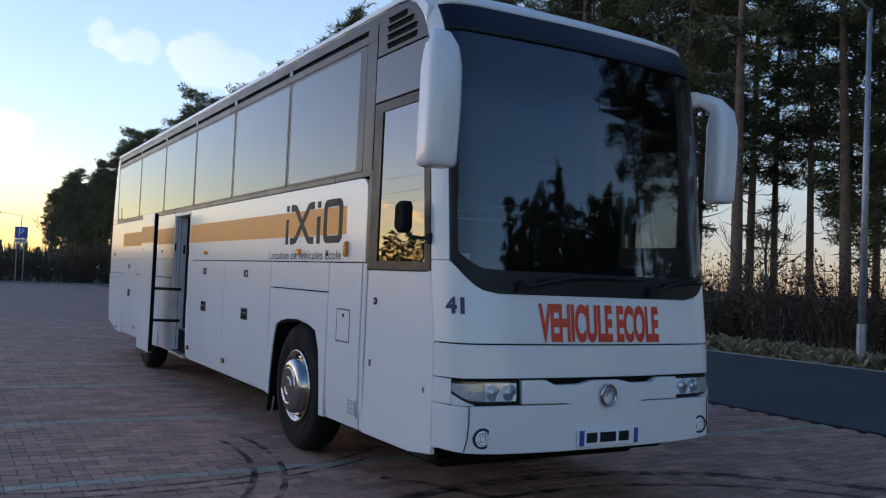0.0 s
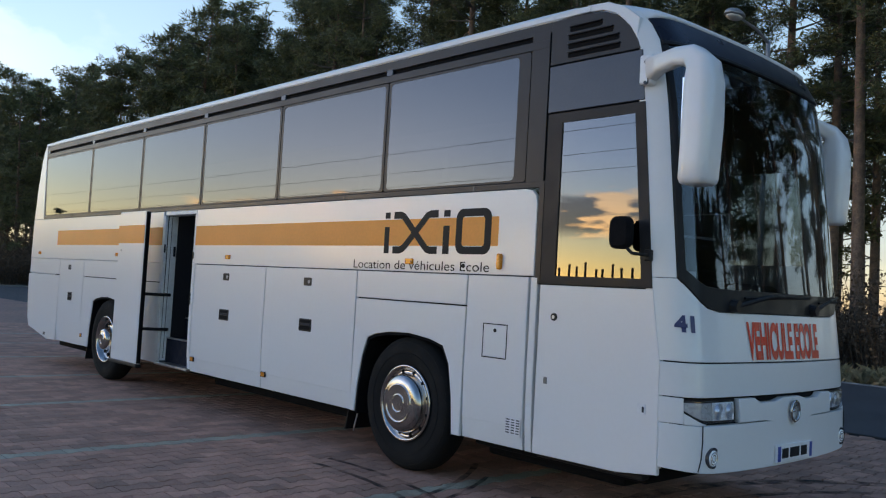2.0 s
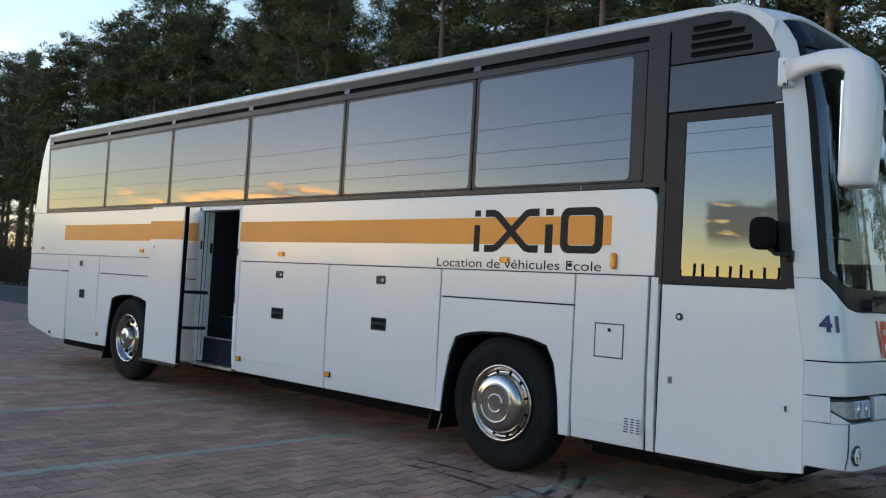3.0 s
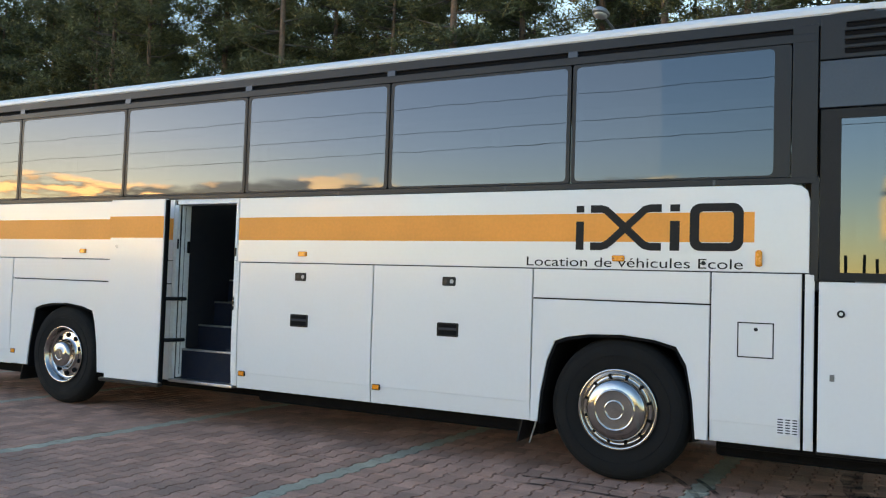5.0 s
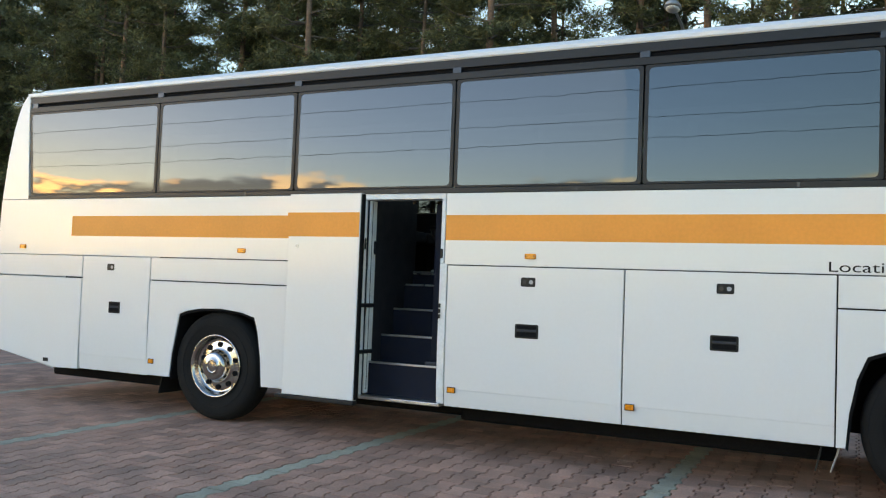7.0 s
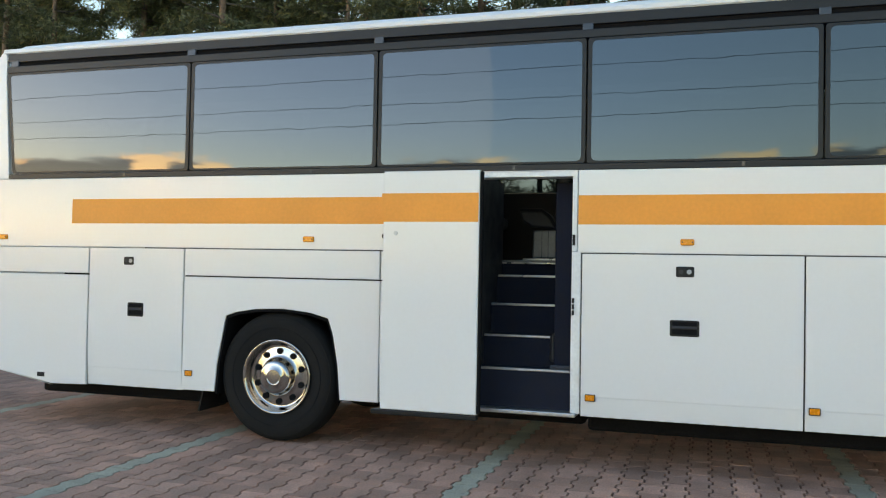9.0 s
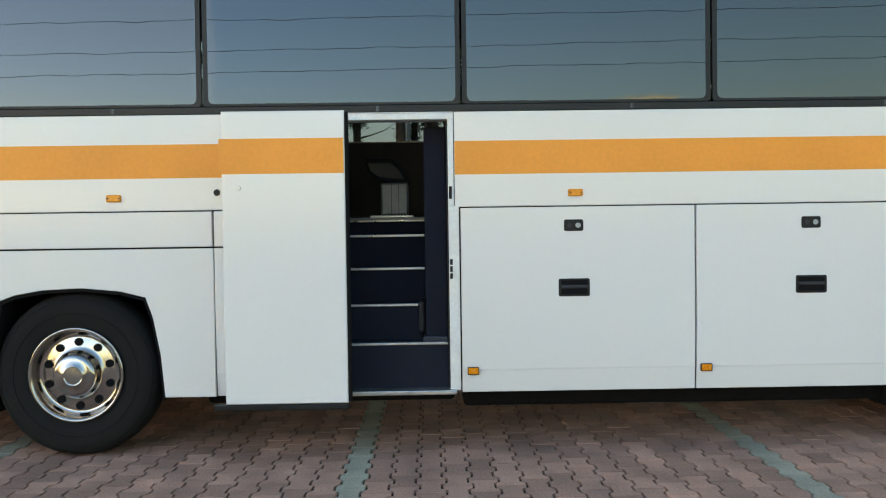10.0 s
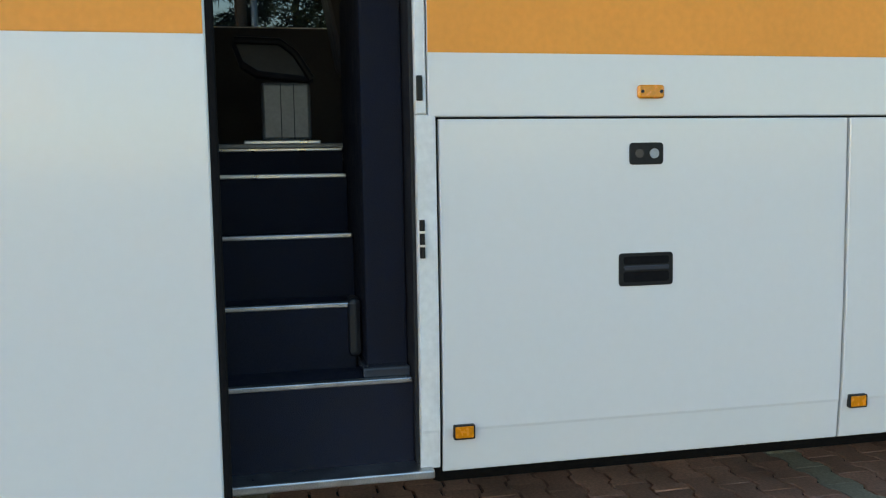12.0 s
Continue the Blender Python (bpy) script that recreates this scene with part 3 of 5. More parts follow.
for x, z, w, h in ((2.72, 1.86, 0.28, 0.016), (2.63, 1.62, 0.05, 0.06), (3.72, 2.72, 0.09, 0.08)):
    b = bmesh.new()
    vs = [b.verts.new((x + dx * w / 2, front_y(x + dx * w / 2, z + dz * h / 2) + 0.012 + k * 0.002, z + dz * h / 2)) for k in (0, 1) for dx, dz in ((-1, -1), (1, -1), (1, 1), (-1, 1))]
    b.faces.new(vs[:4]); b.faces.new(vs[4:][::-1])
    for i in range(4):
        b.faces.new((vs[i], vs[4 + i], vs[4 + (i + 1) % 4], vs[(i + 1) % 4]))
    cp("sticker", b, PAPER, "pale sticker on the windscreen")
# wipers
for px, tip in ((2.98, (3.72, 1.54)), (4.05, (4.55, 1.56))):
    z0 = 1.455
    pts = [(px, front_y(px, z0) - 0.03, z0), (px + (tip[0] - px) * 0.5, front_y(px + (tip[0] - px) * 0.5, 1.53) - 0.05, 1.53), (tip[0], front_y(tip[0], tip[1]) - 0.03, tip[1])]
    w = cp("wiper", tube(pts, [0.016, 0.012, 0.009], 8), BLACK)
    c0, c1 = px + 0.12, tip[0] + 0.28
    pts = [(c0 + (c1 - c0) * i / 8, front_y(min(c0 + (c1 - c0) * i / 8, 4.72), 1.51 + 0.03 * i / 8) - 0.014, 1.51 + 0.03 * i / 8) for i in range(9)]
    part("wiper_blade", tube(pts, 0.008, 6), BLACK, w)
    part("wiper_pivot", cylinder((px, front_y(px, z0) - 0.045, z0), (px, front_y(px, z0), z0), 0.035, 0.045, 14), BLACK, w)
# head lamps
for s in (-1, 1):
    uo = sorted(s * v for v in (0.585, 0.65, 0.72, 0.8, 0.86, 0.89, 0.915, 0.935, 0.948, 0.956))
    lo = lambda u: 0.752 + 0.075 * max(0, (abs(u) - 0.84) / 0.13) ** 2
    hl = cp("headlight", front_patch(uo, lo, lambda u: 0.893, 4, out=-0.014, thick=0.02), BLACK, "clear headlight with amber-free indicator")
    uc = sorted(s * v for v in (0.9575, 0.965, 0.975, 0.983, 0.99, 0.996, 1.0))
    cp("bumper_corner", front_patch(uc, lambda u: 0.749, lambda u: 0.898, 4, out=0.008, thick=0.05), WHITE, smooth=True)
    cp("bumper_corner", front_patch(sorted(s * v for v in (0.86, 0.89, 0.915, 0.935, 0.948, 0.957)), lambda u: 0.746, lambda u: lo(u) - 0.002, 3, out=0.008, thick=0.04, ease=0.001), WHITE, smooth=True)
    ui = sorted(s * v for v in (0.605, 0.66, 0.72, 0.79))
    part("reflector", front_patch(ui, lambda u: 0.768, lambda u: 0.875, 4, out=-0.008, thick=0.006), LAMP, hl)
    for cu in (0.645, 0.745):
        x = XC + HW * s * cu
        y = front_y(x, 0.82)
        part("bulb_bowl", cylinder((x, y + 0.004, 0.822), (x, y + 0.010, 0.822), 0.050, 0.044, 20), BOWL, hl, smooth=True)
    ui = sorted(s * v for v in (0.80, 0.84, 0.88, 0.91, 0.93, 0.945, 0.953))
    part("indicator", front_patch(ui, lambda u: lo(u) + 0.018, lambda u: 0.873, 3, out=-0.006, thick=0.006), LAMPGREY, hl, "grey ribbed indicator lens")
    lens = part("lens", front_patch(uo[1:-1], lambda u: lo(u) + 0.008, lambda u: 0.885, 3, out=0.006, thick=0.004, ease=0.001), LENS, hl, smooth=True)
    lens.visible_shadow = False
    # fog lamp in its round recess
    x = 2.719 if s < 0 else 4.52
    y = front_y(x, 0.555)
    fog = cp("fog_lamp", cylinder((x, y + 0.01, 0.555), (x, y - 0.016, 0.555), 0.066, 0.062, 24), GREY)
    part("lamp_glass", cylinder((x - 0.006, y - 0.010, 0.555), (x - 0.006, y - 0.022, 0.555), 0.05, 0.044, 24), LAMP, fog)
    for r in (0.036, 0.02):
        part("lamp_ring", tube([(x - 0.006 + r * math.cos(a), y - 0.023, 0.555 + r * math.sin(a)) for a in [2 * math.pi * i / 20 for i in range(21)]], 0.003, 5), CHROME, fog)
    seam_x = [XC + s * HW * v for v in (0.885, 0.884, 0.89, 0.905)]
    cp("bumper_seam", tube([(x, front_y(x, z) - 0.0125, z) for x, z in zip(seam_x, (0.745, 0.65, 0.55, 0.48))], 0.0035, 5), BLACK)
# round maker's badge as a plain ring, number plate with bars
ye = front_y(3.623, 0.79) - 0.012
badge = cp("badge", tube([(3.623 + 0.058 * math.cos(a), ye - 0.016, 0.792 + 0.064 * math.sin(a)) for a in [2 * math.pi * i / 28 for i in range(29)]], 0.011, 8), CHROME, "plain chrome ring badge", smooth=True)
part("badge_bar", tube([(3.623 - 0.07, ye - 0.018, 0.79), (3.623 - 0.03, ye - 0.022, 0.80), (3.623 + 0.02, ye - 0.018, 0.835)], [0.006, 0.012, 0.006], 6), CHROME, badge, smooth=True)
yp = front_y(3.635, 0.535) - 0.03
plate = cp("number_plate", box(3.385, 3.885, yp, yp + 0.02, 0.475, 0.585, 0.004), PLATEW, "white number plate with dark bars and blue ends")
part("plate_band", box(3.392, 3.43, yp - 0.003, yp, 0.482, 0.578), PLATEB, plate)
part("plate_band", box(3.845, 3.878, yp - 0.003, yp, 0.482, 0.578), PLATEB, plate)
for x0, x1 in ((3.45, 3.535), (3.56, 3.69), (3.715, 3.80)):
    part("plate_bar", box(x0, x1, yp - 0.003, yp, 0.500, 0.562), BLACK, plate)


def along_nose(x0, x1, z, s):
    """The x at the share s of the way along the curved nose from x0 to x1."""
    xs = [x0 + (x1 - x0) * i / 40 for i in range(41)]
    ds = [0.0]
    for a, c in zip(xs, xs[1:]):
        ds.append(ds[-1] + math.hypot(c - a, front_y(c, z) - front_y(a, z)))
    return lerp_table(list(zip(ds, xs)), s * ds[-1])


def nose_text(text, x0, x1, z0, z1, mat, name, label):
    bm = lettering(text, 1.0, name, 0.045)
    w, h = max(v.co.x for v in bm.verts), max(v.co.y for v in bm.verts)
    bmesh.ops.subdivide_edges(bm, edges=[e for e in bm.edges if e.calc_length() > 0.3], cuts=2)
    for v in bm.verts:
        z = z0 + (z1 - z0) * v.co.y / h
        x = along_nose(x0, x1, z, v.co.x / w)
        v.co = Vector((x, front_y(x, z) - 0.0035, z))
    cp(name, bm, mat, label)


nose_text("VEHICULE ECOLE", 3.11, 4.115, 1.14, 1.365, RED, "front_lettering", "red capitals VEHICULE ECOLE")
nose_text("41", 2.533, 2.612, 1.29, 1.385, NAVY, "fleet_number", "navy fleet number 41")

# ---- near side panels ----
XI = X0 + 0.03
KINK = 0.525


def side_panel(name, y0, y1, z0, z1, mat=WHITE, label="", parent=None):
    """An upright panel; below the sill line it leans in."""
    if z0 > KINK:
        return cp(name, slab([(y0, z0), (y1, z0), (y1, z1), (y0, z1)], X0, XI), mat, label, parent=parent)
    prof = [(XI, z1), (X0 + 0.004, z1), (X0, z1 - 0.004), (X0, 0.90), (X0 + 0.005, 0.70), (X0 + 0.010, KINK + 0.01), (X0 + 0.013, KINK), (X0 + 0.026, z0 + 0.006), (X0 + 0.029, z0), (XI + 0.012, z0)]
    b = bmesh.new()
    rows = [[b.verts.new((x + (0.004 if e and x < XI - 0.01 else 0), y, z)) for x, z in prof] for y, e in ((y0, 1), (y0 + 0.004, 0), (y1 - 0.004, 0), (y1, 1))]
    for r, t in zip(rows, rows[1:]):
        for i in range(len(prof)):
            j = (i + 1) % len(prof)
            b.faces.new((r[i], r[j], t[j], t[i]))
    b.faces.new(rows[0])
    b.faces.new(rows[-1][::-1])
    return cp(name, b, mat, label, parent=parent)


def arch_panel(name, ya, yb, yc, z0, z1, fore, aft):
    """Panel with a wheel arch whose top is gently bowed and whose sides lean."""
    top = [(yc - 0.60 + fore, z0), (yc - 0.575 + fore, 0.66), (yc - 0.53 + fore, 0.90), (yc - 0.455, 1.03), (yc - 0.30, 1.07), (yc - 0.05, 1.095), (yc + 0.2, 1.085), (yc + 0.38, 1.055), (yc + 0.475, 1.02), (yc + 0.535 + aft, 0.86), (yc + 0.58 + aft, 0.62), (yc + 0.60 + aft, z0)]
    poly = [(ya, z0), *top, (yb, z0), (yb, z1), (ya, z1)]
    p = cp(name, slab(poly, X0, XI), WHITE)
    inner = [(a, b - 0.0) for a, b in top]
    b = bmesh.new()
    r1 = [b.verts.new((X0 + 0.012, y, z)) for y, z in inner]
    r2 = [b.verts.new((X0 + 0.55, y, z)) for y, z in inner]
    r3 = [b.verts.new((X0 + 0.012, y + (yc - y) * 0.03, z - 0.022)) for y, z in inner]
    r4 = [b.verts.new((X0 + 0.55, y + (yc - y) * 0.03, z - 0.022)) for y, z in inner]
    for i in range(len(inner) - 1):
        b.faces.new((r1[i], r1[i + 1], r3[i + 1], r3[i]))
        b.faces.new((r3[i], r3[i + 1], r4[i + 1], r4[i]))
        b.faces.new((r1[i], r2[i], r2[i + 1], r1[i + 1]))
    part("arch_lining", b, MATT, p)
    return p


G = 0.0055
side_panel("side_strip", 4.865, 4.925, 0.385, 1.575)
fuel = side_panel("side_panel", 4.945, 5.545 - G, 0.385, 1.575)
upper = side_panel("side_panel", 5.545 + G, 6.905 - G, 1.345 + G, 1.575)
arch_panel("arch_panel", 5.545 + G, 6.905 - G, 6.235, 0.385, 1.345 - G, 0.0, 0.005)


def recess_handle(y, z, parent, w=0.202, h=0.115):
    hd = part("latch_handle", slab(rounded(y - w / 2, y + w / 2, z - h / 2, z + h / 2, 0.012, 3), X0 - 0.005, X0 + 0.01, 0.003), BLACK, parent, "black recessed pull handle")
    part("grip", slab(rounded(y - w * 0.42, y + w * 0.42, z - h * 0.02, z + h * 0.12, 0.006, 2), X0 - 0.011, X0, 0.002), GREY, hd)
    part("recess", slab(rounded(y - w * 0.42, y + w * 0.42, z - h * 0.38, z - h * 0.06, 0.008, 2), X0 - 0.0065, X0, 0.001), MATT, hd)
    part("recess", slab(rounded(y - w * 0.42, y + w * 0.42, z + h * 0.16, z + h * 0.40, 0.008, 2), X0 - 0.0065, X0, 0.001), MATT, hd)


def lock_plate(y, z, parent, w=0.125, h=0.075):
    lk = part("lock", slab(rounded(y - w / 2, y + w / 2, z - h / 2, z + h / 2, 0.012, 3), X0 - 0.005, X0 + 0.01, 0.003), BLACK, parent, "black lock plate with steel key barrel")
    part("key_barrel", cylinder((X0 - 0.008, y - w * 0.22, z), (X0, y - w * 0.22, z), 0.017, 0.017, 14), GALV, lk)
    part("push_button", cylinder((X0 - 0.007, y + w * 0.22, z), (X0, y + w * 0.22, z), 0.016, 0.016, 14), GREY, lk)


def marker(y, z, parent, w=0.095, h=0.045):
    mk = part("side_marker", slab(rounded(y - w / 2, y + w / 2, z - h / 2, z + h / 2, 0.01, 3), X0 - 0.016, X0 + 0.004, 0.005), AMBER, parent, "amber side marker lamp")
    for k in (-1, 1):
        part("screw", cylinder((X0 - 0.0185, y + k * w * 0.36, z), (X0 - 0.012, y + k * w * 0.36, z), 0.006, 0.006, 8), BLACK, mk)


h1 = side_panel("luggage_hatch", 6.905 + G, 8.40 - G, 0.385, 1.575, label="white luggage hatch with black handle")
h2 = side_panel("luggage_hatch", 8.40 + G, 9.915, 0.385, 1.575, label="white luggage hatch with black handle")
for h, y in ((h1, 7.652), (h2, 9.188)):
    recess_handle(y, 1.055, h)
    lock_plate(y, 1.455, h)
def square_marker(y, h):
    sq = part("side_marker", slab(rounded(y - 0.032, y + 0.032, 0.505, 0.545, 0.004, 2), X0 - 0.006, X0 + 0.014, 0.002), AMBER, h, "small square amber marker")
    part("marker_frame", frame_slab(rounded(y - 0.037, y + 0.037, 0.500, 0.550, 0.005, 2), rounded(y - 0.032, y + 0.032, 0.505, 0.545, 0.004, 2), X0 - 0.004, X0 + 0.014), BLACK, sq)
square_marker(8.335, h1)
square_marker(9.845, h2)
jamb = side_panel("door_jamb", 9.925, 9.992, 0.40, 1.59, JAMB, "scuffed white door jamb")
jamb2 = side_panel("door_jamb", 9.955, 9.992, 1.592, 2.145, JAMB)
part("catch", box(X0 - 0.012, X0 + 0.004, 9.968, 9.988, 1.635, 1.715, 0.003), BLACK, jamb2)
for dz in (-0.045, 0, 0.045):
    part("hinge_knuckle", cylinder((X0 - 0.008, 9.978, 1.185 + dz - 0.018), (X0 - 0.008, 9.978, 1.185 + dz + 0.018), 0.009, 0.009, 10), BLACK, jamb)
lin = cp("door_lintel", box(X0 - 0.002, X0 + 0.14, 9.955, 10.76, 2.145, 2.185, 0.004), JAMB)
rj = side_panel("door_jamb", 10.748, 10.80, 0.40, 2.14, JAMB, "scuffed white door jamb")
part("catch", box(X0 + 0.0, X0 + 0.02, 10.742, 10.752, 1.70, 1.80, 0.003), BLACK, rj)
side_panel("side_panel", 10.805, 11.50 - G, 0.385, 1.345 - G)
side_panel("side_panel", 10.805, 11.50 - G, 1.345 + G, 1.575)
rear_arch = arch_panel("arch_panel", 11.50, 13.285 - G, 12.395, 0.385, 1.345 - G, 0.03, -0.03)
square_marker(13.215, rear_arch)
side_panel("side_panel", 11.50 + G, 13.285 - G, 1.345 + G, 1.575)
eh = side_panel("engine_hatch", 13.285 + G, 14.255 - G, 0.375, 1.575, label="white engine hatch with black handle")
recess_handle(13.76, 1.045, eh, 0.16, 0.12)
lock_plate(13.84, 1.465, eh, 0.10, 0.07)
side_panel("side_panel", 14.255 + G, 15.62, 1.345 + G, 1.575)
cp("rear_quarter", slab([(14.255 + G, 0.37), (14.62, 0.36), (15.50, 0.50), (15.58, 0.62), (15.65, 1.0), (15.67, 1.335), (14.255 + G, 1.335)], X0, XI), WHITE)
part("exhaust_cap", box(X0 - 0.004, X0 + 0.01, 14.70, 14.78, 0.415, 0.455, 0.003), BLACK, eh)
# body above the belt line
cp("side_upper_panel", slab([(4.90, 1.583), (9.95, 1.583), (9.95, 2.192), (5.02, 2.192), (4.955, 2.180), (4.915, 2.145), (4.90, 2.08)], X0, XI), WHITE)
cp("side_upper_panel", slab([(10.805, 1.583), (15.63, 1.583), (15.60, 2.192), (10.805, 2.192)], X0, XI), WHITE)
cp("side_upper_panel", slab([(9.955, 2.187), (10.80, 2.187), (10.80, 2.193), (9.955, 2.193)], X0, XI, 0.001), WHITE)
cp("rear_corner", slab([(15.165, 2.196), (15.60, 2.196), (15.53, 2.7), (15.46, 3.0), (15.39, 3.2), (15.345, 3.29), (15.28, 3.365), (15.235, 3.375), (15.228, 3.27), (15.225, 3.1)], X0, XI), WHITE)
# orange stripe and marker lamps
for y0, y1 in ((5.255, 9.948), (10.81, 14.45)):
    cp("stripe", slab([(y0, 1.79), (y1, 1.79), (y1, 2.005), (y0, 2.005)], X0 - 0.0015, X0 + 0.001, 0.0004), ORANGE, "orange stripe along the side")
lamps = cp("lamp_rail", box(X0 + 0.004, X0 + 0.02, 5.2, 9.9, 1.60, 1.606), WHITE)
for y in (6.222, 9.175, 12.125, 15.2):
    marker(y, 1.665, coach)
cp("side_indicator", slab(rounded(5.20, 5.245, 1.62, 1.735, 0.018, 4), X0 - 0.03, X0 + 0.004, 0.01), AMBER, "amber side indicator")
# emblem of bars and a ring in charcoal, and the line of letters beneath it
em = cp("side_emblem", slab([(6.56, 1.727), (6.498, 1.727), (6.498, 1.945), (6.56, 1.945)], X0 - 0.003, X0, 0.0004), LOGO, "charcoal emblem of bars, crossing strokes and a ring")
part("emblem_dot", slab([(6.56, 2.015), (6.498, 2.015), (6.498, 2.066), (6.56, 2.066)], X0 - 0.003, X0, 0.0004), LOGO, em)
part("emblem_bar", slab([(5.842, 1.727), (5.772, 1.727), (5.772, 1.945), (5.842, 1.945)], X0 - 0.003, X0, 0.0004), LOGO, em)
part("emblem_dot", slab([(5.842, 2.015), (5.772, 2.015), (5.772, 2.066), (5.842, 2.066)], X0 - 0.003, X0, 0.0004), LOGO, em)
part("emblem_ring", frame_slab(rounded(5.328, 5.70, 1.727, 2.070, 0.075, 6), rounded(5.395, 5.633, 1.785, 2.012, 0.028, 6), X0 - 0.003, X0), LOGO, em)


def stroke(points, w, x, mat, parent, name):
    b = bmesh.new()
    pts = [Vector(p) for p in points]
    L, R = [], []
    for i, p in enumerate(pts):
        d = (pts[min(i + 1, len(pts) - 1)] - pts[max(i - 1, 0)]).normalized()
        nrm = Vector((-d.y, d.x)) * w / 2
        L.append((p + nrm)); R.append((p - nrm))
    rows = [[b.verts.new((xx, q.x, q.y)) for q in side] for xx in (x, X0) for side in (L, R)]
    for a, c in ((0, 1), (1, 3), (3, 2), (2, 0)):
        for i in range(len(pts) - 1):
            b.faces.new((rows[a][i], rows[a][i + 1], rows[c][i + 1], rows[c][i]))
    part(name, b, mat, parent)


S0, S1 = 6.445, 5.905
stroke([(S0, 2.040), (6.36, 2.040), (6.325, 2.030), (6.29, 2.0), (6.06, 1.79), (6.03, 1.765), (5.99, 1.755), (S1, 1.755)], 0.058, X0 - 0.003, LOGO, em, "emblem_stroke")
stroke([(S0, 1.755), (6.36, 1.755), (6.325, 1.765), (6.29, 1.79), (6.06, 2.0), (6.03, 2.030), (5.99, 2.040), (S1, 2.040)], 0.058, X0 - 0.0036, LOGO, em, "emblem_stroke")
bm = lettering("Location de v\u00e9hicules Ecole", 1.0, "side_lettering")
w = max(v.co.x for v in bm.verts)
for v in bm.verts:
    v.co = Vector((X0 - 0.0025, 6.962 - (6.962 - 5.328) * v.co.x / w, 1.600 + v.co.y * 0.071))
cp("side_lettering", bm, LOGO, "small dark letters along the side")
# fuel flap, data panel, small fittings
fl = cp("fuel_flap", slab([(5.125, 0.995), (5.35, 0.995), (5.35, 1.225), (5.125, 1.225)], X0 - 0.002, X0 + 0.01, 0.003), WHITE)
part("flap_seam", frame_slab([(5.117, 0.987), (5.358, 0.987), (5.358, 1.233), (5.117, 1.233)], [(5.125, 0.995), (5.35, 0.995), (5.35, 1.225), (5.125, 1.225)], X0 - 0.0012, X0 + 0.004), BLACK, fl)
part("flap_lock", cylinder((X0 - 0.006, 5.235, 1.185), (X0, 5.235, 1.185), 0.014, 0.014, 12), BLACK, fl)
dp = cp("data_panel", slab([(4.955, 0.475), (5.09, 0.475), (5.09, 0.60), (4.955, 0.60)], X0 - 0.0012, X0 + 0.001, 0.0003), PAPER, "small panel of grey data bars")
for r in range(6):
    for y0, y1 in ((5.085, 5.05), (5.035, 5.005), (4.99, 4.96)):
        part("data_bar", box(X0 - 0.002, X0 - 0.001, y1, y0, 0.488 + r * 0.018, 0.496 + r * 0.018), GREY, dp)
cp("bolt_cap", cylinder((X0 - 0.012, 5.60, 1.64), (X0, 5.60, 1.64), 0.012, 0.016, 12), BLACK)
cp("bolt_cap", cylinder((X0 - 0.008, 11.47, 1.695), (X0, 11.47, 1.695), 0.02, 0.022, 12), BLACK)

# ---- side windows ----
ZB, ZT = 2.243, 3.168
band_lo = cp("window_rail", box(X0 + 0.0, XI, 4.86, 15.17, 2.196, ZB - 0.004, 0.003), BAND, "anthracite rail under the side windows")
cp("window_rail", box(X0 + 0.0, XI, 4.86, 15.22, ZT + 0.004, 3.232, 0.003), BAND)
cp("window_rail", box(X0 + 0.004, XI, 4.52, 15.22, 3.272, 3.350, 0.003), BAND)
cp("slot_backing", box(X0 + 0.022, XI, 4.9, 15.2, 3.22, 3.285), MATT)
PANES = [(5.03, 6.618), (6.632, 8.283), (8.297, 9.893), (9.907, 11.545), (11.559, 13.262), (13.276, 15.13)]
for i, (y0, y1) in enumerate(PANES):
    last = i == len(PANES) - 1
    a, c = y0 + 0.0, y1
    poly = rounded(a, c, ZB, ZT, 0.02, 3)
    if last:
        poly = [(y + (0.09 * (z - ZB) / (ZT - ZB) if y > (a + c) / 2 else 0), z) for y, z in poly]
    pane = cp("side_window", slab(poly, X0 + 0.004, X0 + 0.010, 0.001), SIDEGLASS, "tinted side window mirroring the dusk sky")
    pane.visible_shadow = False
    inner = rounded(a + (0.11 if i == 0 else 0.03), c - 0.03, ZB + 0.016, ZT - 0.02, 0.035, 3)
    if last:
        inner = [(y + (0.09 * (z - ZB) / (ZT - ZB) if y > (a + c) / 2 else 0), z) for y, z in inner]
    part("window_frame", frame_slab(poly, inner, X0 + 0.0025, X0 + 0.03), BAND, pane)
    cp("slot_clip", box(X0 - 0.003, X0 + 0.02, y1 - 0.035, y1 + 0.045, 3.226, 3.280, 0.004), GREY)
    cp("rail_clip", box(X0 - 0.003, X0 + 0.01, (y0 + y1) / 2 - 0.3, (y0 + y1) / 2 - 0.28, 2.197, 2.238, 0.002), GREY)
cp("window_post", box(X0 + 0.001, XI, 4.86, 5.022, 2.2, 3.29, 0.002), BAND)
cp("window_post", box(X0 + 0.001, XI, 4.845, 4.893, 1.53, 2.24, 0.002), BAND)
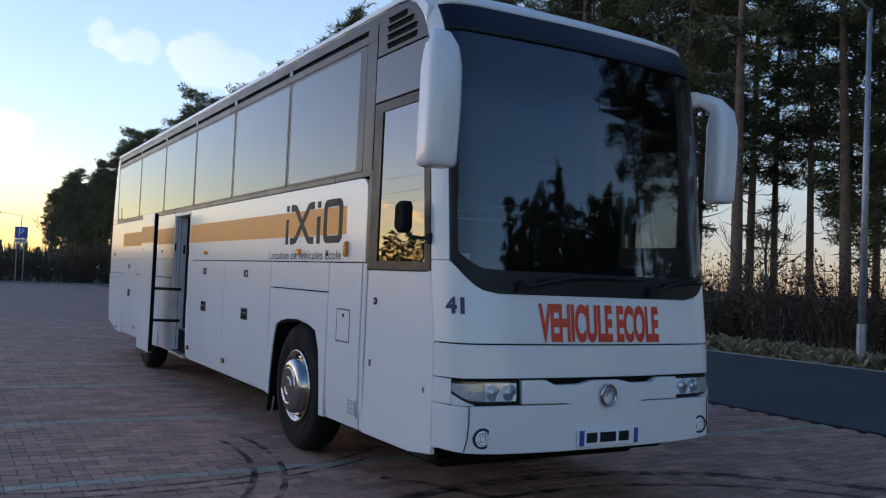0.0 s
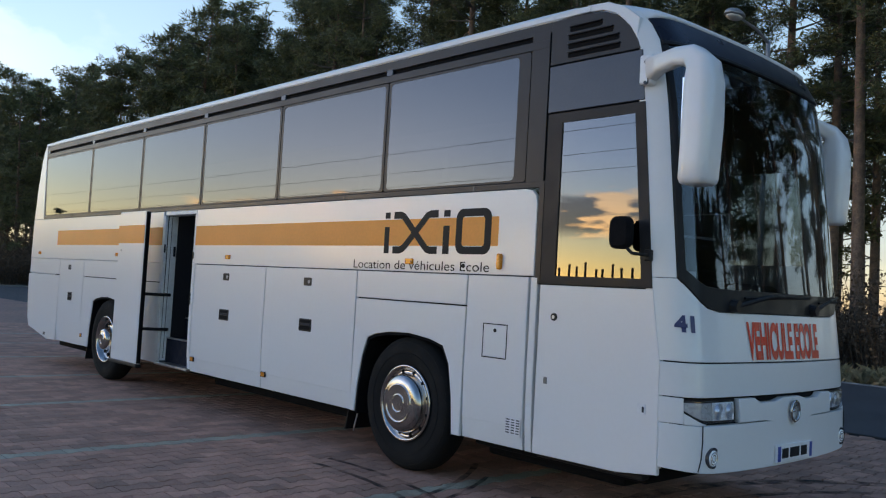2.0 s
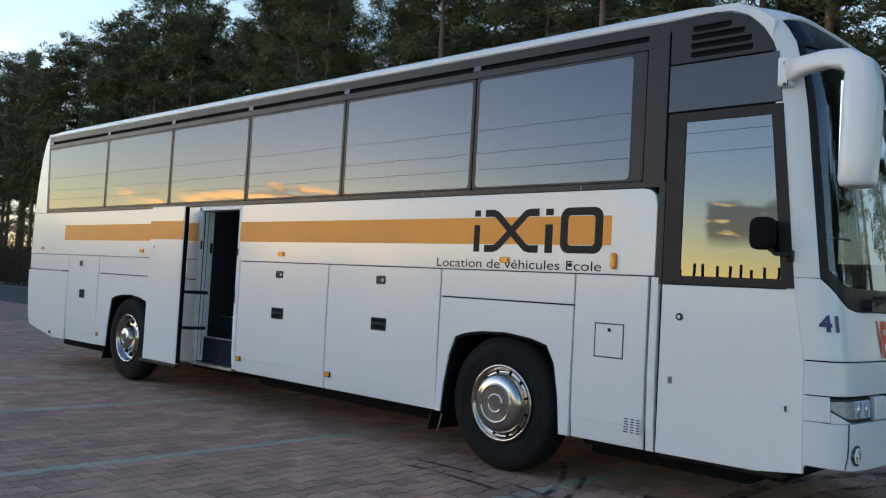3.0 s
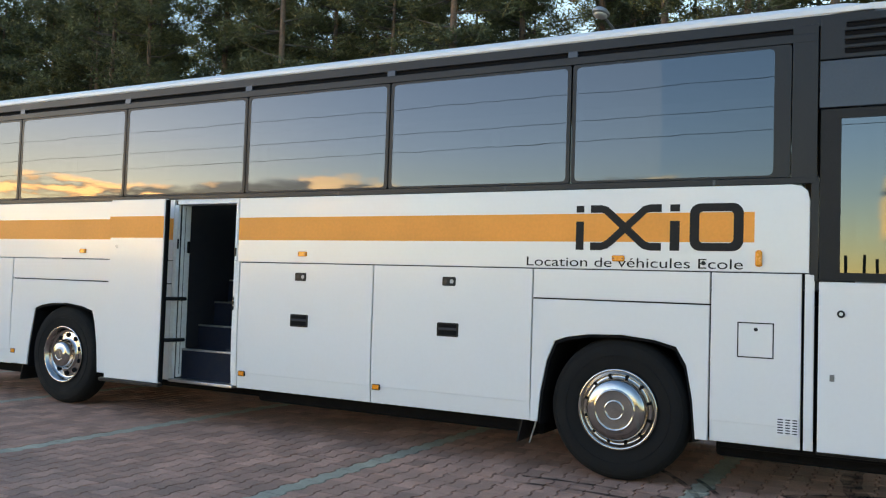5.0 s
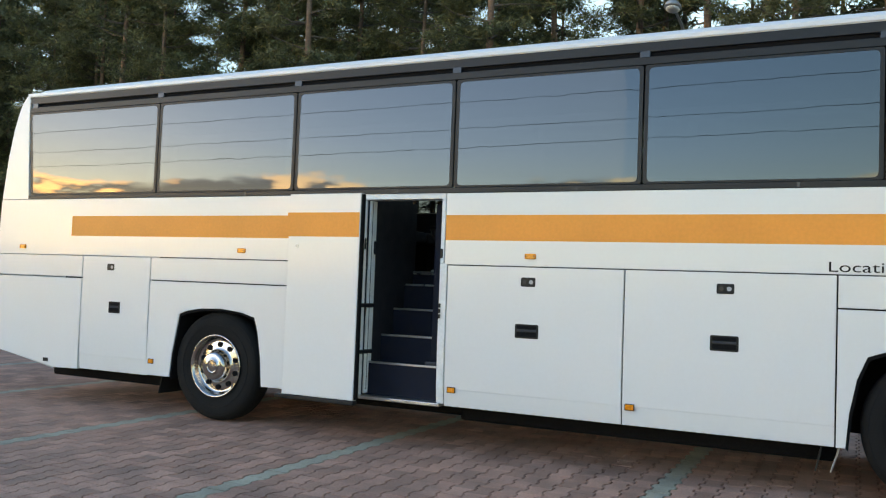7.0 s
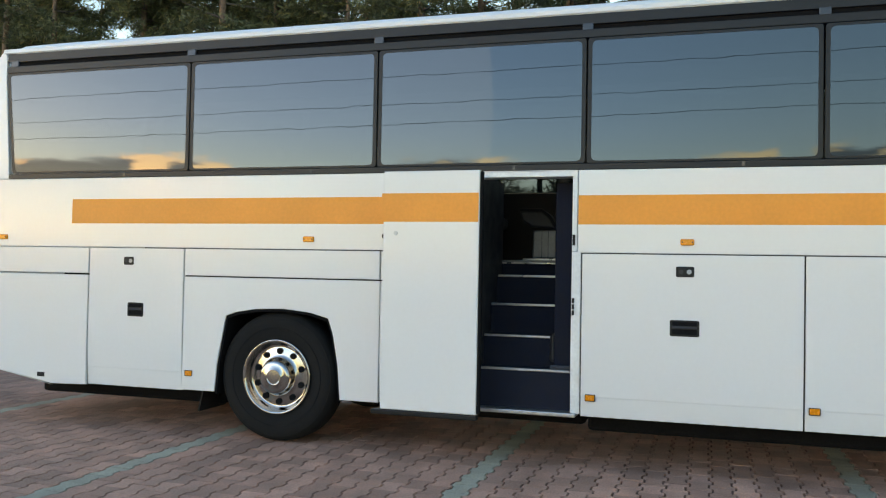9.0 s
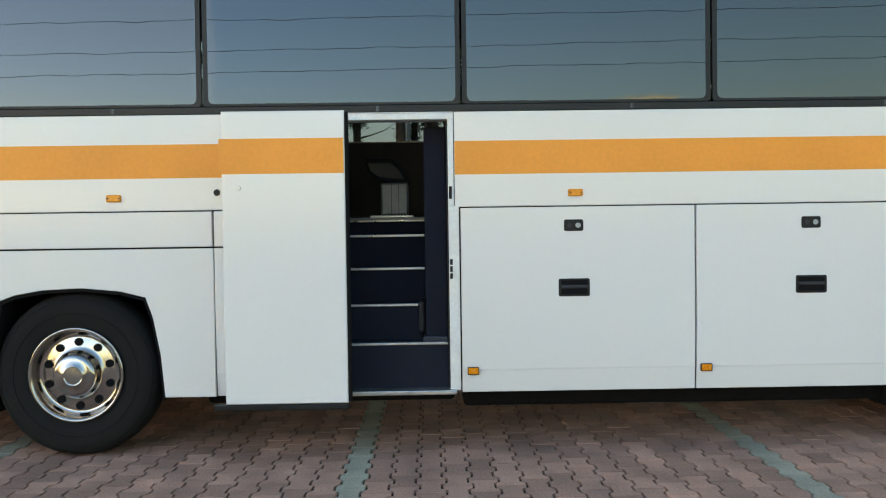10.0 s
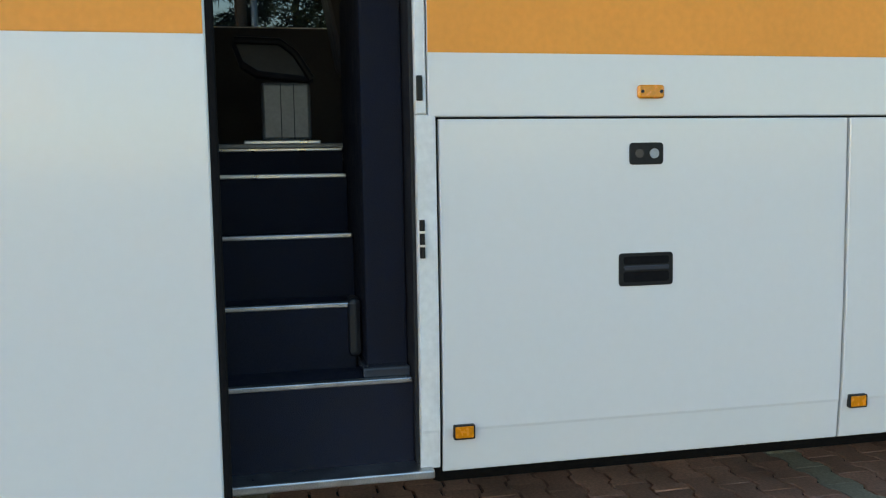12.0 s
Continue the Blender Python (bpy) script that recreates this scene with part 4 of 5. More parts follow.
# ---- front door, panel and louvres above it ----
fd = cp("front_door", slab([(3.862, 0.43), (4.15, 0.395), (4.838, 0.39), (4.838, 1.527), (3.942, 1.527), (3.874, 1.1)], X0, XI), WHITE, "white front passenger door with black glazed upper half")
out = [(3.948, 1.535), (4.838, 1.535), (4.838, 2.695), (4.058, 2.695)]
gl = [(4.03, 1.59), (4.712, 1.59), (4.712, 2.63), (4.128, 2.63)]
part("door_window_frame", frame_slab(out, gl, X0 - 0.002, XI), BLACK, fd)
dg = part("door_window", slab(gl, X0 + 0.006, X0 + 0.012, 0.0005), DOORGLASS, fd, "tinted door glass mirroring sunset")
dg.visible_shadow = False
part("door_lock", cylinder((X0 - 0.01, 4.70, 1.315), (X0, 4.70, 1.315), 0.024, 0.026, 16), BLACK, fd)
part("door_lock_core", cylinder((X0 - 0.013, 4.70, 1.315), (X0, 4.70, 1.315), 0.012, 0.012, 12), STEEL, fd)
part("push_plate", box(X0 - 0.004, X0 + 0.002, 4.735, 4.765, 0.865, 0.91, 0.002), CABINGREY, fd)
part("push_plate", box(X0 - 0.004, X0 + 0.002, 3.955, 4.015, 0.775, 0.835, 0.002), PAPER, fd)
part("push_slot", box(X0 - 0.006, X0, 3.965, 3.98, 0.785, 0.82, 0.001), GREY, fd)
cp("grey_panel", slab([(4.062, 2.707), (4.85, 2.707), (4.85, 3.03), (4.097, 3.03)], X0, XI), GREY)
vent = [(4.11, 3.038), (4.85, 3.038), (4.85, 3.345), (4.55, 3.345), (4.42, 3.335), (4.30, 3.29), (4.20, 3.20), (4.14, 3.11)]
vp = cp("vent_panel", slab(vent, X0 + 0.002, XI), BAND)
for k, (ya, yb, z) in enumerate(((4.27, 4.70, 3.085), (4.28, 4.70, 3.145), (4.33, 4.70, 3.205), (4.42, 4.69, 3.262))):
    part("louvre_slot", slab(rounded(ya, yb, z - 0.017, z + 0.017, 0.015, 3), X0 + 0.0005, X0 + 0.004, 0.0003), MATT, vp)
    part("louvre", slab(rounded(ya, yb, z + 0.014, z + 0.024, 0.004, 2), X0 - 0.012, X0 + 0.003, 0.003), BLACK, vp)
cp("roof_shoulder", slab([(4.145, 3.12), (4.21, 3.21), (4.31, 3.30), (4.42, 3.345), (4.55, 3.355), (4.55, 3.40), (4.38, 3.39), (4.25, 3.335), (4.13, 3.24)], X0 + 0.001, XI), WHITE)
# kerb-side mirror at the door
sm = cp("door_mirror", slab(rounded(4.03, 4.185, 1.765, 1.965, 0.05, 5), 2.345, 2.40, 0.02), MATT, "small black mirror at the front door", smooth=False)
part("mirror_arm", tube([(2.38, 4.06, 1.77), (2.39, 4.03, 1.74), (2.44, 3.98, 1.735), (2.51, 3.975, 1.735)], 0.011, 8), BLACK, sm)
part("mirror_foot", box(2.47, 2.51, 3.955, 4.0, 1.70, 1.77, 0.008), BLACK, sm)


# ---- big hanging mirrors ----
def ear_mirror(side, x0, y_head, x_root, y_root, up=0.0):
    """White rabbit-ear mirror: clamp at the pillar, bowed arm, long hanging head."""
    xh = x0
    rows = []
    spine = [((x_root, y_root, 2.865), 0.05, 0.085), ((x_root + (xh - x_root) * 0.2, y_root - 0.10, 2.878), 0.05, 0.065),
             ((x_root + (xh - x_root) * 0.55, y_root + (y_head - y_root) * 0.55, 2.875), 0.055, 0.06),
             ((x_root + (xh - x_root) * 0.85, y_root + (y_head - y_root) * 0.85, 2.835), 0.075, 0.07),
             ((xh, y_head, 2.765), 0.105, 0.09), ((xh, y_head - 0.01, 2.66), 0.12, 0.105), ((xh, y_head - 0.01, 2.45), 0.122, 0.108),
             ((xh, y_head, 2.22), 0.12, 0.105), ((xh, y_head + 0.004, 2.128), 0.118, 0.103), ((xh, y_head + 0.004, 2.102), 0.108, 0.094), ((xh, y_head + 0.004, 2.094), 0.09, 0.08)]
    spine = [((p[0], p[1], p[2] + up), ra, rb) for p, ra, rb in spine]
    b = bmesh.new()
    seg = 20
    prev_dir = None
    for i, (p, ra, rb) in enumerate(spine):
        p = Vector(p)
        q0, q1 = Vector(spine[max(i - 1, 0)][0]), Vector(spine[min(i + 1, len(spine) - 1)][0])
        d = (q1 - q0).normalized()
        wide = Vector((1, 0, 0))
        wide = (wide - d * wide.dot(d))
        if wide.length < 0.4:
            wide = Vector((0, 1, 0)) - d * d.y
        wide.normalize()
        nrm = d.cross(wide)
        if prev_dir is not None and nrm.dot(prev_dir) < 0:
            nrm = -nrm
        prev_dir = nrm
        ring = []
        for k in range(seg):
            a = 2 * math.pi * k / seg
            ca, sa = math.cos(a), math.sin(a)
            f = (abs(ca) ** 5 + abs(sa) ** 5) ** -0.2
            ring.append(b.verts.new(p + wide * 0.85 * ra * ca * f + nrm * 0.86 * rb * sa * f))
        rows.append(ring)
    for r, t in zip(rows, rows[1:]):
        for k in range(seg):
            b.faces.new((r[k], r[(k + 1) % seg], t[(k + 1) % seg], t[k]))
    b.faces.new(rows[0]); b.faces.new(rows[-1][::-1])
    m = cp("wing_mirror", b, WHITE, "white hanging wing mirror on a bowed arm", smooth=True)
    part("mirror_glass", box(xh - 0.06, xh + 0.06, y_head + 0.074, y_head + 0.0915, 2.18 + up, 2.70 + up, 0.003), MIRROR, m)
    part("clamp", box(x_root - 0.03, x_root + 0.06, y_root - 0.02, y_root + 0.07, 2.77 + up, 2.96 + up, 0.015), WHITE, m)
    for z in (2.80, 2.93):
        part("bolt", cylinder((x_root - 0.036, y_root + 0.02, z), (x_root - 0.02, y_root + 0.02, z), 0.011, 0.011, 8), GREY, m)
    part("hinge_seam", tube([(x_root - 0.032, y_root - 0.0, 2.79), (x_root - 0.032, y_root + 0.0, 2.94)], 0.004, 5), BLACK, m)


ear_mirror(-1, 2.27, 3.53, 2.49, 4.02, 0.02)
ear_mirror(1, 4.985, 3.93, 4.77, 4.12, 0.06)

# ---- wheels ----
TY = [(0.26, 0.30), (0.26, 0.44), (0.245, 0.495), (0.22, 0.52), (0.19, 0.535), (0.09, 0.535), (0.05, 0.525), (0.022, 0.505), (0.004, 0.47), (0.0, 0.43), (0.004, 0.37), (0.014, 0.325), (0.02, 0.305), (0.03, 0.295)]


def wheel(x, y, front, flip=False):
    r = 0.535
    c = (x, y, r)
    sgn = -1 if flip else 1
    ty = cp("wheel", lathe([(sgn * a, q) for a, q in TY], c, 56), TYRE, "black tyre on a polished steel rim", smooth=True)
    for q in (0.485, 0.40):
        part("sidewall_rib", lathe([(sgn * 0.012, q + 0.006), (sgn * (-0.0015 if q < 0.45 else 0.008), q), (sgn * 0.012, q - 0.006)], c, 48), TYRE, ty)
    if front:
        prof = [(0.03, 0.302), (0.004, 0.305), (-0.004, 0.298), (0.0, 0.283), (0.022, 0.268), (0.027, 0.262), (0.0275, 0.240), (0.022, 0.236), (-0.020, 0.230), (-0.040, 0.219), (-0.053, 0.203), (-0.060, 0.182), (-0.063, 0.160),
                (-0.064, 0.153), (-0.071, 0.150), (-0.072, 0.145), (-0.066, 0.141), (-0.0655, 0.136), (-0.067, 0.078), (-0.067, 0.073), (-0.073, 0.070), (-0.073, 0.066), (-0.068, 0.063), (-0.068, 0.058), (-0.0685, 0.0)]
        holes, hr, hx, hs = 12, 0.251, 0.0265, 0.0135
    else:
        prof = [(0.03, 0.305), (0.002, 0.308), (-0.006, 0.300), (0.004, 0.285), (0.055, 0.268), (0.075, 0.255), (0.070, 0.235), (0.062, 0.18), (0.058, 0.150), (0.03, 0.145), (-0.012, 0.140), (-0.030, 0.131), (-0.038, 0.120), (-0.0405, 0.108), (-0.041, 0.066), (-0.046, 0.063), (-0.046, 0.059), (-0.041, 0.056), (-0.0415, 0.052), (-0.042, 0.0)]
        holes, hr, hx, hs = 10, 0.208, 0.057, 0.026
    rim = part("rim", lathe([(sgn * a, q) for a, q in prof], c, 56), CHROME, ty, "polished steel rim with round holes", smooth=True)
    for k in range(holes):
        a = 2 * math.pi * (k + 0.5) / holes
        yy, zz = y + hr * math.cos(a), r + hr * math.sin(a)
        part("rim_hole", cylinder((x + sgn * (hx - 0.004), yy, zz), (x + sgn * (hx + 0.03), yy, zz), hs, hs, 12), MATT, rim)
    return ty


wheel(2.525, 6.215, True)
wheel(2.525, 12.405, False)
wheel(X1 - 0.025, 6.215, True, True)
wheel(X1 - 0.025, 12.385, False, True)
for y in (6.215, 12.385):
    cp("axle", cylinder((2.75, y, 0.53), (X1 - 0.25, y, 0.53), 0.12, 0.12, 16), MATT)
for y, z0 in ((6.93, 0.20), (13.05, 0.20)):
    b = box(2.56, 2.98, y, y + 0.012, z0, 0.62)
    for v in b.verts:
        v.co.y += (0.62 - v.co.z) * 0.22
    cp("mud_flap", b, BLACK)
cp("hanging_rod", tube([(2.58, 6.86, 0.46), (2.58, 6.89, 0.33), (2.58, 6.93, 0.20)], 0.007, 6), STEEL)
cp("sill_beam", box(2.62, X1 - 0.2, 4.0, 5.5, 0.33, 0.42, 0.02), MATT)
cp("door_step", box(2.56, 2.75, 4.0, 4.85, 0.36, 0.40, 0.01), BLACK)

# ---- far side and tail, closing the body ----
fx0, fx1 = X1 - 0.03, X1
fw = box(fx0, fx1, 3.95, 4.69, 0.40, 1.80)
box(fx0, fx1, 4.69, 15.62, 0.40, 2.235, bm=fw)
cp("far_side_wall", fw, WHITE)
cp("cabin_lining", box(fx0 - 0.02, fx0 - 0.004, 4.71, 15.3, 1.52, 2.225), CABIN)
cp("far_side_top", box(fx0, fx1, 4.15, 15.3, 3.17, 3.37), BAND)
edges = [5.0, 6.62, 8.29, 9.9, 11.55, 13.27, 15.15]
cp("driver_window_header", box(fx0, fx1, 4.05, 4.685, 2.56, 3.165), BAND)
cp("driver_window_post", box(fx0, fx1, 4.69, 4.945, 2.24, 3.165), BAND)
dw = cp("driver_window", box(fx0 + 0.01, fx0 + 0.016, 4.03, 4.685, 1.803, 2.557), CLEAR, "clear glass of the driver's side window")
dw.visible_shadow = False
for y in edges:
    cp("far_window_post", box(fx0, fx1, y - 0.05, y + 0.05, 2.235, 3.17), BAND)
for a, c in zip(edges, edges[1:]):
    p = cp("far_window", box(fx0 + 0.01, fx0 + 0.016, a + 0.05, c - 0.05, 2.235, 3.17), FARGLASS)
    p.visible_shadow = False
b = bmesh.new()
rows = []
for z, y in REAR:
    rows.append([b.verts.new((x, y + dy, z)) for x, dy in ((X0 + 0.003, -0.10), (X0 + 0.02, -0.04), (X0 + 0.09, 0.0), (XC, 0.04), (X1 - 0.09, 0.0), (X1 - 0.02, -0.04), (X1 - 0.003, -0.10))])
for r, t in zip(rows, rows[1:]):
    for i in range(len(r) - 1):
        b.faces.new((r[i], r[i + 1], t[i + 1], t[i]))
bmesh.ops.solidify(b, geom=b.faces[:], thickness=0.02)
cp("tail_panel", b, WHITE, smooth=True)

# ---- middle door, swung out and slid back ----
DX = 2.20
md = cp("middle_door", slab([(10.622, 0.392), (11.365, 0.392), (11.365, 2.168), (10.622, 2.168)], DX, DX + 0.045, 0.006), WHITE, "white middle door standing open outside the body")
part("door_seal", box(DX + 0.004, DX + 0.05, 10.600, 10.6215, 0.40, 2.16, 0.006), MATT, md)
part("door_stripe", slab([(10.628, 1.79), (11.379, 1.79), (11.379, 2.003), (10.628, 2.003)], DX - 0.0015, DX + 0.001, 0.0004), ORANGE, md)
part("door_button", cylinder((DX - 0.008, 11.265, 1.705), (DX, 11.265, 1.705), 0.013, 0.016, 12), STEEL, md)
part("bottom_rail", box(DX + 0.0, DX + 0.07, 10.62, 11.44, 0.352, 0.388, 0.008), BLACK, md)
for z in (1.20, 0.79):
    part("swing_arm", tube([(DX + 0.04, 11.0, z), (2.30, 10.82, z), (2.42, 10.72, z), (2.60, 10.70, z)], 0.019, 8), BLACK, md)

# ---- stairwell behind the open door ----
cp("stair_sill", box(2.49, 2.66, 9.95, 10.78, 0.375, 0.405, 0.006), STEEL, "scuffed aluminium door sill")
STEPS = [(2.60, 0.405, 0.697, 10.00), (2.83, 0.697, 0.932, 10.17), (3.05, 0.932, 1.170, 10.15), (3.25, 1.170, 1.402, 10.15), (3.42, 1.402, 1.515, 10.15)]
for i, (x, z0, z1, ya) in enumerate(STEPS):
    x2 = STEPS[i + 1][0] + 0.01 if i < 4 else 3.5
    st = cp("stair_step", box(x, x2 + 0.02, ya, 10.735, z0 - 0.01, z1, 0.006), STAIR, "dark carpeted step with bright metal nosing")
    part("nosing", box(x - 0.006, x + 0.028, ya + 0.004, 10.73, z1 - 0.012, z1 + 0.006, 0.004), STEEL, st)
cp("stair_wall", box(2.54, 3.46, 10.735, 10.795, 0.40, 2.20), CABIN)
cp("stair_wall", box(2.56, 3.46, 9.945, 10.0, 0.40, 2.20), CABIN)
rev = cp("door_reveal", box(2.535, 2.645, 10.716, 10.732, 0.42, 2.14, 0.004), JAMB, "scuffed white lining at the door's rear edge")
part("door_handle", box(2.60, 2.625, 10.690, 10.715, 1.66, 1.78, 0.008), BLACK, rev)
part("reveal_seam", box(2.565, 2.570, 10.713, 10.717, 0.45, 2.12), BLACK, rev)
cp("stair_board", box(2.70, 3.44, 10.002, 10.148, 0.72, 2.12, 0.01), STAIR, "dark upright board beside the steps")
cp("stair_ledge", box(2.63, 2.90, 10.002, 10.168, 0.698, 0.735, 0.008), GREY)
cp("stair_gusset", box(2.80, 2.92, 10.152, 10.20, 0.74, 0.955, 0.02), CABIN)
cp("floor_edge", box(3.40, 3.46, 10.15, 10.73, 1.515, 1.535, 0.004), CABINGREY)
# seat on its grey pedestal at the head of the stairs, dark seats beyond
ped = cp("pedestal_plate", box(3.46, 3.80, 10.24, 10.56, 1.535, 1.552, 0.004), STEEL)
b = box(3.50, 3.70, 10.275, 10.485, 1.552, 1.80, 0.015)
part("pedestal", b, CABINGREY, ped, "grey metal seat pedestal")
for yy in (10.345, 10.40):
    part("pedestal_seam", box(3.4985, 3.502, yy, yy + 0.004, 1.56, 1.79), BLACK, ped)
b = bmesh.new()
arm = [(10.60, 1.955), (10.585, 1.99), (10.55, 2.0), (10.40, 1.975), (10.33, 1.93), (10.26, 1.81), (10.28, 1.80), (10.36, 1.81), (10.50, 1.825), (10.57, 1.87)]
part("armrest_shell", slab(arm, 3.47, 3.62, 0.02), CABIN, ped, "black moulded armrest shell")
part("armrest_tube", tube([(3.462, 10.585, 1.97), (3.462, 10.40, 1.965), (3.462, 10.335, 1.915), (3.462, 10.27, 1.81)], 0.016, 8), BLACK, ped)


def coach_seat(y, x):
    b = box(x, x + 0.42, y, y + 0.42, 1.85, 1.97, 0.04)
    s = cp("coach_seat", b, CABIN, "dark cloth coach seat")
    b = box(x, x + 0.42, y + 0.36, y + 0.47, 1.93, 2.62, 0.05)
    for v in b.verts:
        v.co.y += (v.co.z - 1.93) * 0.18
    part("backrest", b, CABIN, s)
    part("seat_foot", box(x + 0.14, x + 0.28, y + 0.1, y + 0.34, 1.52, 1.86, 0.01), MATT, s)


for y in (10.95, 11.75, 12.55):
    for x in (3.72, 4.2):
        coach_seat(y, x)
coach_seat(9.60, 4.2)
# ---- driver's place ----
b = box(2.62, X1 - 0.12, 3.99, 4.36, 1.30, 1.50, 0.05)
cp("dashboard", b, CABIN, "black dashboard under the windscreen")
cp("dash_cowl", box(3.85, 4.60, 4.16, 4.42, 1.48, 1.63, 0.05), CABIN)
ring = [(4.22 + 0.22 * math.cos(a), 4.52 + 0.10 * math.sin(a), 1.72 + 0.195 * math.sin(a)) for a in [2 * math.pi * i / 32 for i in range(33)]]
sw = cp("steering_wheel", tube(ring, 0.016, 8), BLACK, "black steering wheel", smooth=True)
part("spoke", tube([(4.02, 4.52, 1.72), (4.22, 4.50, 1.70), (4.42, 4.52, 1.72)], 0.014, 6), BLACK, sw)
part("column", tube([(4.22, 4.50, 1.70), (4.22, 4.36, 1.58)], 0.03, 8), BLACK, sw)
for dx, rz in ((0.0, 0.2), (0.12, -0.15)):
    b = box(3.62 + dx, 3.83 + dx, 4.05, 4.2, 1.502 + dx * 0.1, 1.508 + dx * 0.1)
    for v in b.verts:
        v.co.z += (v.co.y - 4.05) * 0.35
    cp("dash_paper", b, PAPER, "white papers lying on the dashboard")
cp("driver_seat", box(4.02, 4.48, 4.95, 5.08, 1.60, 2.45, 0.05), CABIN, "dark driver's seat back")
cp("rear_view_mirror", box(3.95, 4.15, 4.25, 4.27, 2.58, 2.72, 0.01), BLACK)

# ---- street furniture ----


def street_lamp(x, y, h, reach, label):
    t = thing("street_lamp", (x, y, 0), label, "street lamp", "street lamps")
    part("pole", cylinder((x, y, -0.03), (x, y, h), 0.085, 0.05, 16), GALV, t, smooth=True)
    part("base_sleeve", cylinder((x, y, -0.03), (x, y, 0.9), 0.105, 0.10, 16), GALV, t)
    part("arm", tube([(x, y, h - 0.05), (x - reach * 0.4, y, h + 0.12), (x - reach, y, h + 0.2)], [0.04, 0.034, 0.03], 10), GALV, t)
    b = bmesh.new()
    bmesh.ops.create_uvsphere(b, u_segments=18, v_segments=10, radius=1.0)
    for v in b.verts:
        v.co = Vector((x - reach - 0.25 + v.co.x * 0.34, y + v.co.y * 0.19, h + 0.19 + (v.co.z * 0.15 if v.co.z > 0 else v.co.z * 0.05)))
    head = part("lamp_head", b, GALV, t, "grey dome-shaped lamp head", smooth=True)
    b = bmesh.new()
    bmesh.ops.create_uvsphere(b, u_segments=16, v_segments=8, radius=1.0)
    for v in b.verts:
        v.co = Vector((x - reach - 0.27 + v.co.x * 0.26, y + v.co.y * 0.15, h + 0.155 + v.co.z * 0.07))
    part("lamp_bowl", b, SIGNWHITE, head, "white translucent bowl", smooth=True)
    return t


street_lamp(16.95, 10.62, 7.75, 1.35, "tall grey steel street lamp standing in the verge")
street_lamp(7.3, 108.0, 6.6, 2.2, "grey street lamp far off beyond the car park")

ps = thing("parking_sign", (4.25, 63.0, 0), "blue and white parking sign on a steel post beyond the kerb", "road sign")
for dx in (-0.22, 0.22):
    part("post", cylinder((4.25 + dx, 63.0, -0.03), (4.25 + dx, 63.0, 3.7), 0.035, 0.035, 10), GALV, ps)
part("sign_board", box(3.85, 4.65, 62.93, 62.96, 2.95, 3.72, 0.02), SIGNBLUE, ps, "blue square board")
part("sign_board", box(3.85, 4.65, 62.93, 62.96, 2.62, 2.92, 0.02), SIGNWHITE, ps, "small white board")
bm = lettering("P", 0.5, "parking_letter")
wP = max(v.co.x for v in bm.verts)
for v in bm.verts:
    v.co = Vector((4.25 - wP / 2 + v.co.x, 62.925, 3.10 + v.co.y))
part("letter", bm, SIGNWHITE, ps, "white letter P")
part("text_bar", box(3.95, 4.55, 62.922, 62.93, 2.74, 2.79), GREY, ps)

cs = thing("chevron_sign", (9.6, 66.0, 0), "small black and white bend marker sign on a post", "road sign")
part("post", cylinder((9.6, 66.0, -0.03), (9.6, 66.0, 1.4), 0.03, 0.03, 10), GALV, cs)
part("sign_board", box(9.3, 9.9, 65.93, 65.96, 0.95, 1.45, 0.02), BLACK, cs)
b = bmesh.new()
for a in (0.0,):
    vs = [b.verts.new((9.6 + x, 65.925, 1.2 + z)) for x, z in ((0.12, 0.18), (0.2, 0.18), (0.02, 0.0), (0.2, -0.18), (0.12, -0.18), (-0.12, 0.0))]
    b.faces.new(vs)
part("chevron", b, SIGNWHITE, cs)

# power lines and a paling fence on the field side
for k, (x, z) in enumerate(((-40.0, 15.2), (-40.5, 13.6), (-39.6, 12.2))):
    pts = []
    for i in range(41):
        y = -90 + 360 * i / 40
        s = (y - 90) / 180
        pts.append((x, y, z - 2.2 * (1 - s * s)))
    tagged(part("power_line", tube(pts, 0.015, 5), CABLE), "black overhead power line sagging between poles", "cable", "power lines")
for y in (-90, 270):
    t = thing("power_pole", (-40.3, y, 0), "weathered wooden power pole in the field", "power pole", "power poles")
    part("pole", cylinder((-40.3, y, -0.03), (-40.3, y, 18.5), 0.2, 0.13, 12), WOOD, t)
    part("crossarm", box(-41.5, -39.1, y - 0.06, y + 0.06, 14.9, 15.1), WOOD, t)
fence = thing("fence", (-24, 15, 0), "tall fence of dark upright pales along the field", "fence")
pale_mesh = mesh_of(box(-0.03, 0.03, -0.05, 0.05, -0.03, 2.85, 0.01), "pale", WOOD)
rng = random.Random(5)
for i in range(230):
    y = -22 + i * 0.5
    o = new("pale", pale_mesh)
    o.parent = fence
    o.matrix_parent_inverse = origin_of(fence).inverted()
    o.matrix_basis = pose(-24, y, 0, rng.uniform(-2, 2), 0, rng.uniform(-5, 5)) @ Matrix.Diagonal((1, 1, rng.uniform(0.93, 1.07), 1))
for z in (0.5, 1.9):
    part("rail", box(-23.97, -23.93, -22, 93, z, z + 0.08), WOOD, fence)

# ---- pines ----


def soup(name, verts, faces, mat, smooth=False):
    me = bpy.data.meshes.new(name)
    me.from_pydata([tuple(v) for v in verts], [], faces)
    me.materials.append(mat)
    me.update()
    return me


